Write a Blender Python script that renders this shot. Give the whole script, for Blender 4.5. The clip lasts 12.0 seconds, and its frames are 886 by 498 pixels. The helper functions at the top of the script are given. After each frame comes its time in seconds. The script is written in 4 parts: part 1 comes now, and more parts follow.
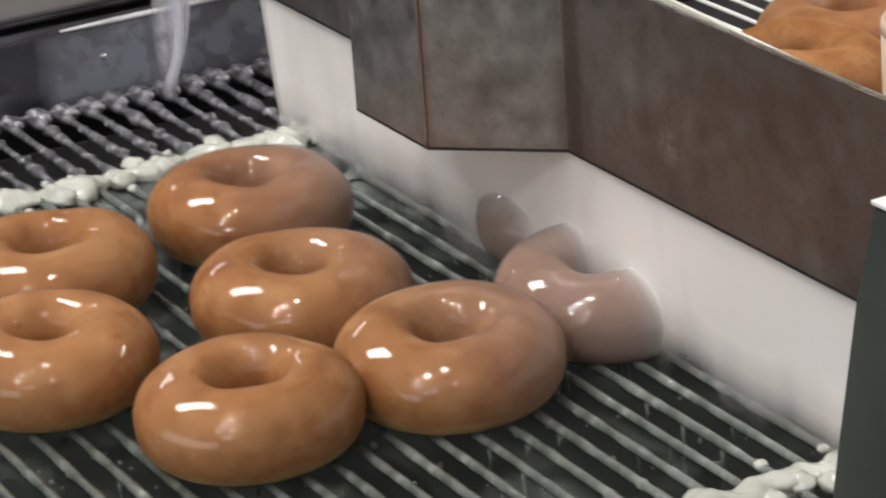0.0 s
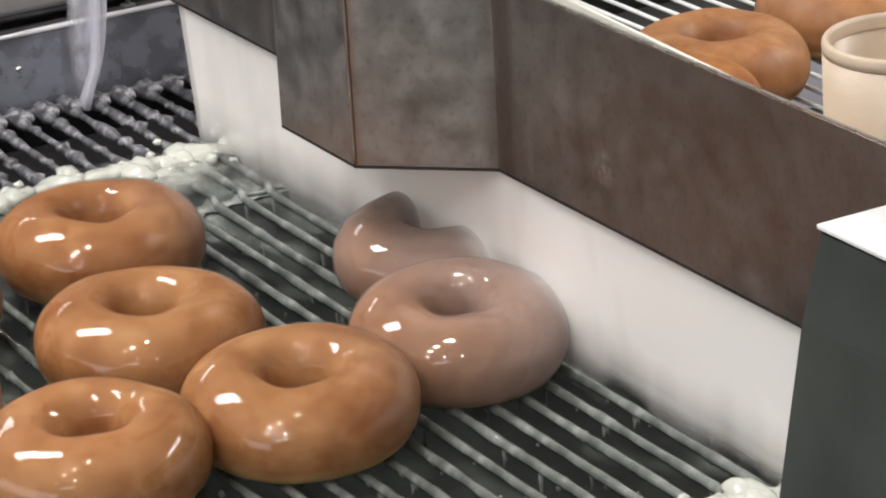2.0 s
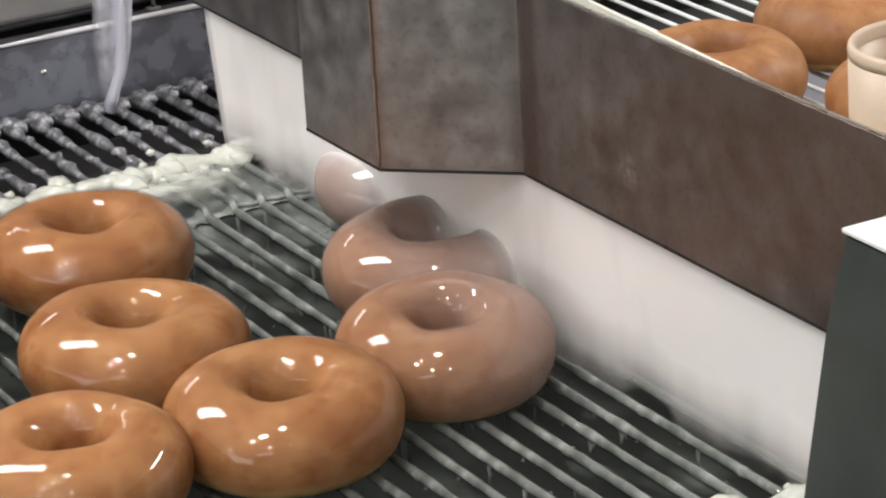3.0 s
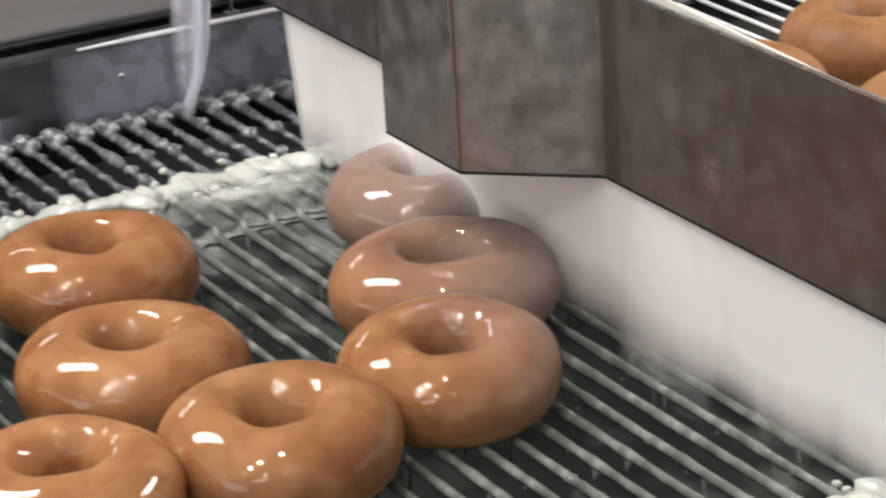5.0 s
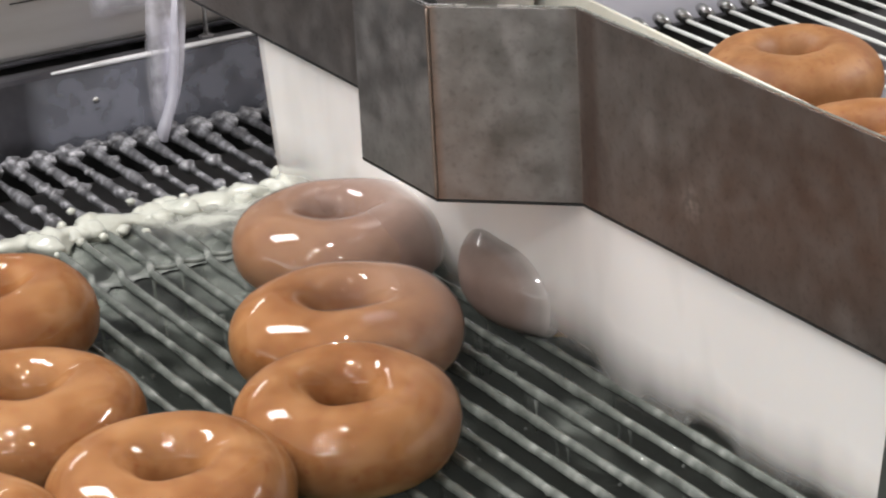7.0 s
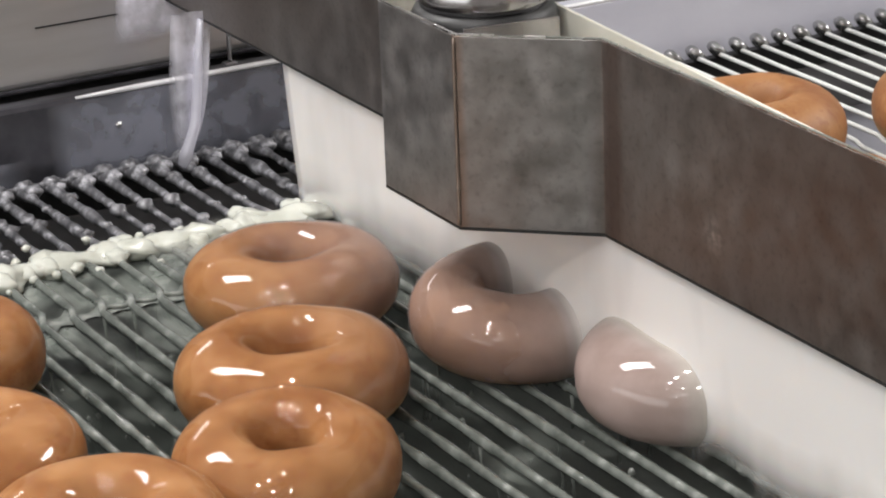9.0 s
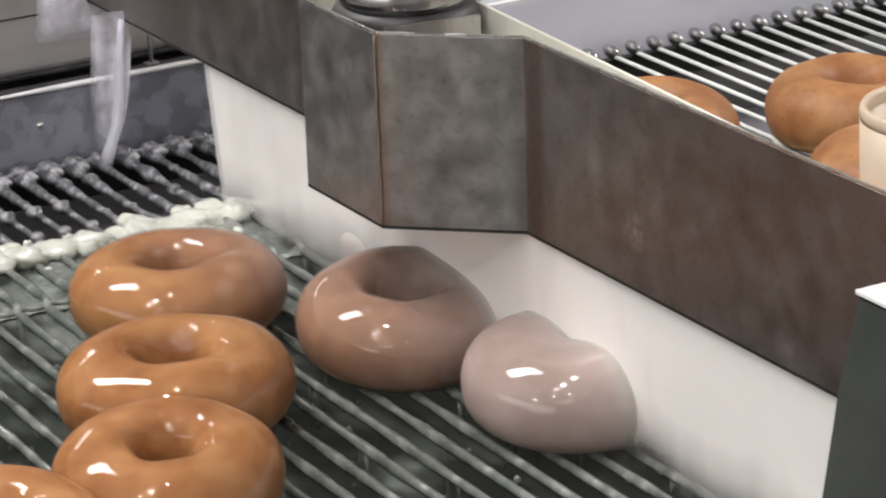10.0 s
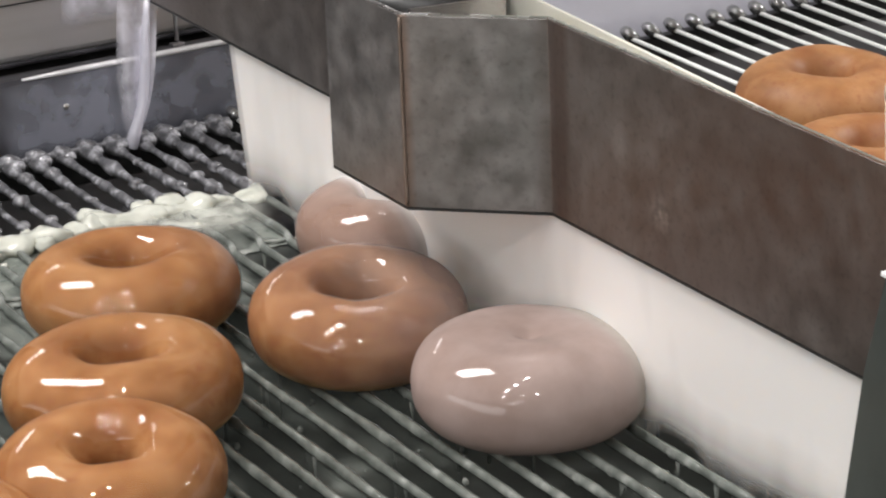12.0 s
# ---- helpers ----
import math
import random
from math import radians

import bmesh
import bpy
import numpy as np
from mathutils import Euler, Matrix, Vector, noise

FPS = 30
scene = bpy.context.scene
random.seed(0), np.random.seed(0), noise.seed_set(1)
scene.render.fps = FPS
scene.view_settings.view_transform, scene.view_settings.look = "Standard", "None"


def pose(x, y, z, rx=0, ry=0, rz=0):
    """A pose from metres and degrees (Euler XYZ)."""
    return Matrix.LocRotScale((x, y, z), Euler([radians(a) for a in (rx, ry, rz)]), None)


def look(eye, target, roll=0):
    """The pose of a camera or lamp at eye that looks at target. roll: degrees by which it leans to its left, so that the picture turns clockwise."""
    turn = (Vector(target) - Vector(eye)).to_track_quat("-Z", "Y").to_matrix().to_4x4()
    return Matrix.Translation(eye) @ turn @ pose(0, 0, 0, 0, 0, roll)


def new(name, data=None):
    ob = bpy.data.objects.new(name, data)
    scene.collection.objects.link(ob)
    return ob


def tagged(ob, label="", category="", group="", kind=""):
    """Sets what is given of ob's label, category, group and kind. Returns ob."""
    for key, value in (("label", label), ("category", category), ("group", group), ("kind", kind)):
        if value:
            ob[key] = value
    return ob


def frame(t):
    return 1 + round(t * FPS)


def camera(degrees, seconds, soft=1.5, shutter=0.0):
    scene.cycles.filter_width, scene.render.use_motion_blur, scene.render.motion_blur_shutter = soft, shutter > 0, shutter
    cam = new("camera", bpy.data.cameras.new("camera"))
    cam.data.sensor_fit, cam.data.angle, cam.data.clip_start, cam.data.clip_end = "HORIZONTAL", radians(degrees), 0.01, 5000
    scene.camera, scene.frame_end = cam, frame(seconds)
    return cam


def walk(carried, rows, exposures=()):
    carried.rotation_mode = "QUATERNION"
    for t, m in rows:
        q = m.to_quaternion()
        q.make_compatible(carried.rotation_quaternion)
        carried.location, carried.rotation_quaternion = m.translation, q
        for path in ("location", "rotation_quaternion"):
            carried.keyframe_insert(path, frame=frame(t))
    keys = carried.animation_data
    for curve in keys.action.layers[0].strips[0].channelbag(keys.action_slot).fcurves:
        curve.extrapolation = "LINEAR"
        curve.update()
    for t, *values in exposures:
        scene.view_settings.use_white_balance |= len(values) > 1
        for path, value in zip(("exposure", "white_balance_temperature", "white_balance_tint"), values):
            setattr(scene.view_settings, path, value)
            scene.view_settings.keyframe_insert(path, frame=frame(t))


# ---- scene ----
# World: z = 0 is the belt's wire plane, x = 0 the glaze curtain, the belt runs towards -x, y lies along the wires.
cam = camera(15.96, 12.0, soft=2.0, shutter=0.35)


def aim(x, y, z, az, dip, roll):
    a, d = radians(az), radians(dip)
    way = Vector((math.cos(a) * math.cos(d), math.sin(a) * math.cos(d), -math.sin(d)))
    return look((x, y, z), Vector((x, y, z)) + way, roll)


PATH = [
    (0.0, aim(-0.6087, -1.0720, 0.5167, 62.950, 21.324, -4.171)),
    (0.1, aim(-0.6072, -1.0649, 0.5146, 62.430, 21.446, -4.138)),
    (0.2, aim(-0.6057, -1.0578, 0.5124, 61.826, 21.414, -4.105)),
    (0.3, aim(-0.6042, -1.0507, 0.5103, 61.500, 21.397, -4.072)),
    (0.4, aim(-0.6028, -1.0436, 0.5081, 61.428, 21.315, -4.039)),
    (0.5, aim(-0.6013, -1.0365, 0.5060, 61.358, 21.213, -4.007)),
    (0.6, aim(-0.6029, -1.0357, 0.5067, 61.293, 21.125, -3.959)),
    (0.7, aim(-0.6045, -1.0348, 0.5074, 61.143, 21.081, -3.911)),
    (0.8, aim(-0.6061, -1.0340, 0.5081, 61.358, 20.963, -3.863)),
    (0.9, aim(-0.6077, -1.0332, 0.5088, 61.960, 20.861, -3.815)),
    (1.0, aim(-0.6093, -1.0324, 0.5095, 62.415, 20.871, -3.767)),
    (1.1, aim(-0.6098, -1.0352, 0.5105, 62.514, 20.859, -3.674)),
    (1.2, aim(-0.6104, -1.0380, 0.5115, 62.269, 20.855, -3.581)),
    (1.3, aim(-0.6110, -1.0408, 0.5124, 61.794, 20.993, -3.487)),
    (1.4, aim(-0.6116, -1.0436, 0.5134, 61.166, 21.141, -3.394)),
    (1.5, aim(-0.6122, -1.0464, 0.5144, 60.754, 21.377, -3.301)),
    (1.6, aim(-0.6119, -1.0459, 0.5144, 60.778, 21.447, -3.291)),
    (1.7, aim(-0.6115, -1.0454, 0.5144, 60.940, 21.405, -3.281)),
    (1.8, aim(-0.6112, -1.0449, 0.5145, 60.992, 21.340, -3.271)),
    (1.9, aim(-0.6109, -1.0443, 0.5145, 60.895, 21.330, -3.260)),
    (2.0, aim(-0.6105, -1.0438, 0.5145, 60.840, 21.336, -3.250)),
    (2.5, aim(-0.6085, -1.0448, 0.5127, 60.908, 21.245, -3.325)),
    (3.0, aim(-0.6096, -1.0430, 0.5121, 61.328, 21.166, -3.222)),
    (3.2, aim(-0.6091, -1.0435, 0.5102, 61.961, 21.193, -3.365)),
    (4.8, aim(-0.6100, -1.0355, 0.5057, 63.173, 20.773, -3.389)),
    (5.0, aim(-0.6096, -1.0346, 0.5047, 62.687, 20.832, -3.477)),
    (5.2, aim(-0.6090, -1.0355, 0.5044, 61.842, 21.049, -3.343)),
    (5.5, aim(-0.6080, -1.0369, 0.5040, 61.796, 20.974, -3.142)),
    (5.8, aim(-0.6090, -1.0337, 0.5015, 62.569, 20.905, -3.121)),
    (6.0, aim(-0.6096, -1.0316, 0.4998, 63.239, 20.795, -3.106)),
    (6.2, aim(-0.6094, -1.0305, 0.5008, 63.827, 20.643, -3.210)),
    (6.3, aim(-0.6093, -1.0300, 0.5012, 63.929, 20.545, -3.262)),
    (6.5, aim(-0.6091, -1.0289, 0.5021, 63.982, 20.454, -3.365)),
    (6.7, aim(-0.6085, -1.0275, 0.5038, 63.512, 20.443, -3.291)),
    (6.8, aim(-0.6082, -1.0268, 0.5047, 63.062, 20.466, -3.254)),
    (7.0, aim(-0.6076, -1.0254, 0.5064, 62.095, 20.567, -3.180)),
    (7.2, aim(-0.6098, -1.0272, 0.5077, 61.928, 20.603, -3.056)),
    (7.3, aim(-0.6110, -1.0280, 0.5084, 61.914, 20.492, -2.993)),
    (7.5, aim(-0.6132, -1.0298, 0.5097, 62.077, 20.082, -2.869)),
    (7.7, aim(-0.6148, -1.0319, 0.5102, 61.730, 19.965, -2.563)),
    (9.3, aim(-0.6181, -1.0287, 0.5057, 62.247, 19.852, -2.206)),
    (9.5, aim(-0.6174, -1.0277, 0.5058, 62.300, 19.689, -2.321)),
    (9.7, aim(-0.6171, -1.0287, 0.5054, 61.691, 19.723, -2.226)),
    (9.8, aim(-0.6169, -1.0293, 0.5052, 61.319, 19.713, -2.179)),
    (10.0, aim(-0.6165, -1.0304, 0.5048, 60.746, 19.926, -2.084)),
    (10.2, aim(-0.6159, -1.0307, 0.5049, 60.358, 20.077, -2.118)),
    (10.3, aim(-0.6157, -1.0309, 0.5049, 60.281, 20.176, -2.136)),
    (10.5, aim(-0.6151, -1.0313, 0.5051, 60.121, 20.256, -2.170)),
    (10.7, aim(-0.6147, -1.0307, 0.5049, 60.144, 20.362, -2.179)),
    (11.0, aim(-0.6142, -1.0297, 0.5045, 60.243, 20.302, -2.192)),
    (11.3, aim(-0.6141, -1.0327, 0.5048, 60.277, 20.352, -2.123)),
    (11.5, aim(-0.6140, -1.0346, 0.5049, 60.369, 20.407, -2.078)),
    (11.7, aim(-0.6143, -1.0328, 0.5052, 60.688, 20.490, -2.172)),
    (11.8, aim(-0.6145, -1.0319, 0.5053, 60.916, 20.449, -2.220)),
    (12.0, aim(-0.6148, -1.0301, 0.5055, 61.309, 20.292, -2.314)),
]
walk(cam, PATH, exposures=[(0.0, -0.52), (0.5, -0.40), (1.0, -0.26), (12.0, -0.26)])

# ---- light ----
world = bpy.data.worlds.new("room_air")
scene.world = world
world.use_nodes = True
world.node_tree.nodes["Background"].inputs[0].default_value = (0.9, 0.95, 1.0, 1)
world.node_tree.nodes["Background"].inputs[1].default_value = 0.02


def lamp(name, place, target, sx, sy, watts, colour, turn=0):
    data = bpy.data.lights.new(name, "AREA")
    data.shape, data.size, data.size_y, data.energy, data.color = "RECTANGLE", sx, sy, watts, colour
    ob = new(name, data)
    ob.matrix_world = look(place, target, turn)
    return ob


CEILING = 1.75
PANELS = [  # x, y, length, width, turn, watts
    (-0.74, 1.05, 0.95, 0.46, -28, 46),
    (0.05, 3.60, 1.2, 0.45, 0, 20),
    # unseen panel added only to brighten the infeed side
    (2.50, -0.50, 0.6, 1.2, 0, 105),
    (-2.60, -2.30, 1.2, 0.60, 0, 8),
]
WHITE = (1.0, 0.975, 0.965)
for px, py, pl, pw, pt, watts in PANELS:
    lamp("ceiling_panel_light", (px, py, CEILING - 0.03), (px, py, 0), pl, pw, watts, WHITE, pt)
SPOTS = [(-1.25, -0.55), (-0.80, -0.35), (-0.35, -0.15), (-1.95, -1.00), (-1.40, -1.35), (-0.85, -1.70), (-3.0, -2.6), (-3.4, -0.7)]
for sx, sy in SPOTS:
    lamp("downlight_lamp", (sx, sy, CEILING - 0.02), (sx * 0.5, sy * 0.5, 0), 0.11, 0.11, 6.6, WHITE)
# broad soft fill lamp added at the west wall to light the curtain evenly
lamp("west_fill_light", (-4.17, -0.4, 0.55), (0, -0.4, 0.3), 5.0, 1.5, 54, (0.97, 0.985, 1.0))


# ---- materials ----
def nodes_of(name):
    m = bpy.data.materials.new(name)
    m.use_nodes = True
    t = m.node_tree
    return m, t, t.nodes["Principled BSDF"]


def add(t, kind, **sets):
    n = t.nodes.new(kind)
    for k, val in sets.items():
        n.inputs[k.replace("_", " ")].default_value = val
    return n


def link(t, a, ao, b, bi):
    t.links.new(a.outputs[ao], b.inputs[bi])


def ramp(t, stops):
    n = t.nodes.new("ShaderNodeValToRGB")
    while len(n.color_ramp.elements) < len(stops):
        n.color_ramp.elements.new(0.5)
    for e, (p, c) in zip(n.color_ramp.elements, stops):
        e.position, e.color = p, (*c, 1) if len(c) == 3 else c
    return n


def noise_tex(t, scale, detail=4, stretch=None, space="Object"):
    tc = t.nodes.new("ShaderNodeTexCoord")
    mp = t.nodes.new("ShaderNodeMapping")
    if stretch:
        mp.inputs["Scale"].default_value = stretch
    n = add(t, "ShaderNodeTexNoise", Scale=scale, Detail=detail)
    link(t, tc, space, mp, "Vector")
    link(t, mp, "Vector", n, "Vector")
    return n


def bump(t, bsdf, src, out, strength, distance):
    b = add(t, "ShaderNodeBump", Strength=strength, Distance=distance)
    link(t, src, out, b, "Height")
    link(t, b, "Normal", bsdf, "Normal")
    return b


def surface(name, c1, c2, rough=0.5, metal=0.0, scale=40.0, stretch=None, rough2=None, bmp=0.15, dist=0.0005, fine=400.0, coat=0.0):
    """Two colours mixed by a coarse noise, roughness by a finer one, and a fine relief."""
    m, t, b = nodes_of(name)
    n1, n2 = noise_tex(t, scale, 6, stretch), noise_tex(t, fine, 3, stretch)
    r = ramp(t, [(0.32, c1), (0.68, c2)])
    link(t, n1, "Fac", r, "Fac")
    link(t, r, "Color", b, "Base Color")
    mr = add(t, "ShaderNodeMapRange")
    mr.inputs["To Min"].default_value = rough
    mr.inputs["To Max"].default_value = rough2 if rough2 is not None else min(1, rough + 0.15)
    link(t, n1, "Fac", mr, "Value")
    link(t, mr, "Result", b, "Roughness")
    b.inputs["Metallic"].default_value = metal
    b.inputs["Coat Weight"].default_value = coat
    bump(t, b, n2, "Fac", bmp, dist)
    return m


def world_axis(t, axis, lo, hi, a=0.0, b=1.0):
    g = t.nodes.new("ShaderNodeNewGeometry")
    s = t.nodes.new("ShaderNodeSeparateXYZ")
    link(t, g, "Position", s, "Vector")
    mr = add(t, "ShaderNodeMapRange")
    for k, val in (("From Min", lo), ("From Max", hi), ("To Min", a), ("To Max", b)):
        mr.inputs[k].default_value = val
    link(t, s, axis, mr, "Value")
    return mr


def mix_col(t, fac, fo, a, ao, b, bo):
    n = t.nodes.new("ShaderNodeMix")
    n.data_type = "RGBA"
    if fac is None:
        n.inputs["Factor"].default_value = fo
    else:
        link(t, fac, fo, n, "Factor")
    for src, out, k in ((a, ao, 6), (b, bo, 7)):
        if src is None:
            n.inputs[k].default_value = (*out, 1)
        else:
            t.links.new(src.outputs[out], n.inputs[k])
    return n


M = {}


SCUFF = (0.0, -0.0796, 0.0985)


def stained_steel():
    m, t, b = nodes_of("stained_stainless")
    big, mid, fine, scr = noise_tex(t, 11, 7), noise_tex(t, 70, 9), noise_tex(t, 330, 7), noise_tex(t, 420, 5, (1, 1, 0.5))
    c1 = ramp(t, [(0.25, (0.24, 0.232, 0.225)), (0.52, (0.36, 0.352, 0.345)), (0.78, (0.47, 0.462, 0.458))])
    link(t, mid, "Fac", c1, "Fac")
    # brown tarnish, with the flat run also painted darker than the bump
    rust_and_tone = ramp(t, [(0.30, (0.45, 0.45, 0.45)), (0.72, (0.98, 0.98, 0.98))])
    link(t, big, "Fac", rust_and_tone, "Fac")
    # keeps the bump's faces paler, their brighter reflection put into the colour
    flat = world_axis(t, "X", -0.006, -0.001, 0.25, 1.0)
    fl = t.nodes.new("ShaderNodeMath")
    fl.operation = "MULTIPLY"
    link(t, rust_and_tone, "Color", fl, 0)
    link(t, flat, "Result", fl, 1)
    c2 = mix_col(t, fl, 0, c1, "Color", None, (0.158, 0.130, 0.115))
    # heat tint beside the two bends
    for lo, hi, tone in ((-0.016, 0.0005, (0.13, 0.085, 0.065)), (0.0375, 0.0435, (0.30, 0.185, 0.125))):
        mid_y, half = (lo + hi) / 2, (hi - lo) / 2
        g = t.nodes.new("ShaderNodeNewGeometry")
        sp = t.nodes.new("ShaderNodeSeparateXYZ")
        link(t, g, "Position", sp, "Vector")
        off = t.nodes.new("ShaderNodeMath")
        off.operation = "SUBTRACT"
        off.inputs[1].default_value = mid_y
        link(t, sp, "Y", off, 0)
        ab = t.nodes.new("ShaderNodeMath")
        ab.operation = "ABSOLUTE"
        link(t, off, 0, ab, 0)
        mr = add(t, "ShaderNodeMapRange")
        for k, val in (("From Min", half), ("From Max", half * 0.35), ("To Min", 0.0), ("To Max", 1.0)):
            mr.inputs[k].default_value = val
        link(t, ab, 0, mr, "Value")
        mu = t.nodes.new("ShaderNodeMath")
        mu.operation = "MULTIPLY"
        link(t, mr, "Result", mu, 0)
        link(t, mid, "Fac", mu, 1)
        c2 = mix_col(t, mu, 0, c2, 2, None, tone)
    # one pale scuff on the flat run
    g = t.nodes.new("ShaderNodeNewGeometry")
    away = t.nodes.new("ShaderNodeVectorMath")
    away.operation = "DISTANCE"
    away.inputs[1].default_value = SCUFF
    link(t, g, "Position", away, 0)
    mr = add(t, "ShaderNodeMapRange")
    for k, val in (("From Min", 0.0085), ("From Max", 0.0), ("To Min", 0.0), ("To Max", 0.55)):
        mr.inputs[k].default_value = val
    link(t, away, "Value", mr, "Value")
    blotch = ramp(t, [(0.45, (0, 0, 0)), (0.62, (1, 1, 1))])
    link(t, fine, "Fac", blotch, "Fac")
    mu = t.nodes.new("ShaderNodeMath")
    mu.operation = "MULTIPLY"
    link(t, mr, "Result", mu, 0)
    link(t, blotch, "Color", mu, 1)
    c2 = mix_col(t, mu, 0, c2, 2, None, (0.55, 0.49, 0.44))
    speck = ramp(t, [(0.30, (0.72, 0.72, 0.72)), (0.48, (1, 1, 1)), (0.75, (1.0, 1.0, 1.0))])
    link(t, fine, "Fac", speck, "Fac")
    mulc = t.nodes.new("ShaderNodeMix")
    mulc.data_type, mulc.blend_type = "RGBA", "MULTIPLY"
    mulc.inputs["Factor"].default_value = 0.55
    t.links.new(c2.outputs[2], mulc.inputs[6])
    t.links.new(speck.outputs["Color"], mulc.inputs[7])
    t.links.new(mulc.outputs[2], b.inputs["Base Color"])
    rr = add(t, "ShaderNodeMapRange")
    for k, val in (("From Min", 0.3), ("From Max", 0.7), ("To Min", 0.30), ("To Max", 0.48)):
        rr.inputs[k].default_value = val
    link(t, mid, "Fac", rr, "Value")
    link(t, rr, "Result", b, "Roughness")
    b.inputs["Metallic"].default_value = 0.85
    bump(t, b, scr, "Fac", 0.12, 0.0003)
    return m


M["steel"] = stained_steel()
M["steel_dark"] = surface("dull_steel", (0.21, 0.205, 0.215), (0.31, 0.30, 0.31), 0.42, 0.85, 18, (0.4, 1, 3), 0.58, 0.12, 0.0004, 700)


def splash_reflect_rail():
    m, t, b = nodes_of("rail_with_glaze_and_reflections")
    n1, n2, n3 = noise_tex(t, 16, 6, (0.6, 1, 1)), noise_tex(t, 70, 6), noise_tex(t, 500, 3)
    base = ramp(t, [(0.3, (0.035, 0.035, 0.041)), (0.7, (0.10, 0.10, 0.112))])
    link(t, n2, "Fac", base, "Fac")
    # pale blotches paint blurred reflections on the steel, beside some dried glaze
    dried_reflect = ramp(t, [(0.50, (0, 0, 0)), (0.80, (0.38, 0.38, 0.38))])
    link(t, n1, "Fac", dried_reflect, "Fac")
    c = mix_col(t, dried_reflect, "Color", base, "Color", None, (0.36, 0.36, 0.42))
    link(t, c, 2, b, "Base Color")
    b.inputs["Metallic"].default_value = 0.7
    mr = add(t, "ShaderNodeMapRange")
    mr.inputs["To Min"].default_value, mr.inputs["To Max"].default_value = 0.2, 0.5
    link(t, n2, "Fac", mr, "Value")
    link(t, mr, "Result", b, "Roughness")
    bump(t, b, n3, "Fac", 0.1, 0.0004)
    return m


M["rail"] = splash_reflect_rail()
# paler copy of the rail's steel, with the infeed side's brightness in its colour
M["rail_light"] = surface("lit_rail_steel", (0.60, 0.60, 0.68), (0.72, 0.72, 0.80), 0.45, 0.1, 20, (0.5, 1, 1))
# whitish tone that paints the highlight on the rails' edges
M["edge_pale"] = surface("edge_highlight_white", (0.80, 0.80, 0.82), (0.90, 0.90, 0.92), 0.35, 0.3, 60)
M["hood"] = surface("brushed_hood_steel", (0.46, 0.445, 0.44), (0.62, 0.61, 0.615), 0.34, 0.75, 16, (0.4, 1, 2.5), 0.5, 0.1, 0.0004, 600)
M["edge"] = surface("bright_cut_edge", (0.75, 0.74, 0.72), (0.85, 0.84, 0.82), 0.2, 1.0, 60)
M["weld"] = surface("heat_tinted_weld", (0.24, 0.185, 0.15), (0.32, 0.26, 0.22), 0.45, 0.8, 90, None, 0.6, 0.4, 0.0008, 500)
M["chrome_dark"] = surface("dark_oily_steel", (0.16, 0.16, 0.16), (0.50, 0.50, 0.50), 0.13, 0.8, 60)
M["chrome"] = surface("pipe_chrome", (0.40, 0.39, 0.40), (0.55, 0.54, 0.55), 0.14, 1.0, 20, None, 0.3)
# black for gaskets and strips, and for shade painted under plate and hood
M["rubber"] = surface("black_gasket_and_shade", (0.012, 0.012, 0.012), (0.03, 0.03, 0.03), 0.4)
M["panel"] = surface("grey_green_panel", (0.34, 0.38, 0.34), (0.46, 0.50, 0.46), 0.4, 0.2, 9)
M["guard"] = surface("dark_guard_steel", (0.050, 0.060, 0.055), (0.085, 0.097, 0.090), 0.38, 0.6, 16, (1, 1, 1), 0.5)
M["white_top"] = surface("white_plastic", (0.72, 0.72, 0.72), (0.82, 0.82, 0.81), 0.3, 0, 30)
M["plastic"] = surface("beige_plastic", (0.50, 0.39, 0.285), (0.58, 0.465, 0.35), 0.35, 0, 12, None, 0.5)
M["plastic"].node_tree.nodes["Principled BSDF"].inputs["Subsurface Weight"].default_value = 0.3
M["plastic"].node_tree.nodes["Principled BSDF"].inputs["Subsurface Radius"].default_value = (0.01, 0.007, 0.004)
# near-black, so the shade between the wires is in the tray's colour
M["tray"] = surface("shade_dark_wet_tray", (0.008, 0.010, 0.008), (0.030, 0.035, 0.030), 0.4, 0.0, 45, None, 0.7)
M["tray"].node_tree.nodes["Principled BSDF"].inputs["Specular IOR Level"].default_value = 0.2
M["wall"] = surface("painted_wall", (0.66, 0.645, 0.62), (0.74, 0.725, 0.70), 0.7, 0, 3)
M["floor"] = surface("quarry_tile_floor", (0.17, 0.14, 0.12), (0.25, 0.21, 0.19), 0.5, 0, 6)
M["ceiling"] = surface("ceiling_paint", (0.76, 0.755, 0.74), (0.82, 0.815, 0.80), 0.8, 0, 5)
M["clean_wire"] = surface("clean_bright_wire", (0.84, 0.85, 0.83), (0.92, 0.93, 0.91), 0.3, 0.15, 60, None, 0.4)


def glaze_material(name, c1, c2, rough=0.12, translucent=0.25):
    m, t, b = nodes_of(name)
    n = noise_tex(t, 60, 5)
    r = ramp(t, [(0.3, c1), (0.7, c2)])
    link(t, n, "Fac", r, "Fac")
    link(t, r, "Color", b, "Base Color")
    b.inputs["Roughness"].default_value = rough
    b.inputs["Subsurface Weight"].default_value = translucent
    b.inputs["Subsurface Radius"].default_value = (0.004, 0.0035, 0.003)
    bump(t, b, n, "Fac", 0.2, 0.0008)
    return m


M["glaze_lump"] = glaze_material("thick_sugar_glaze", (0.47, 0.48, 0.42), (0.64, 0.65, 0.585))
M["glaze_pool"] = glaze_material("glaze_pool", (0.80, 0.78, 0.68), (0.86, 0.84, 0.76))


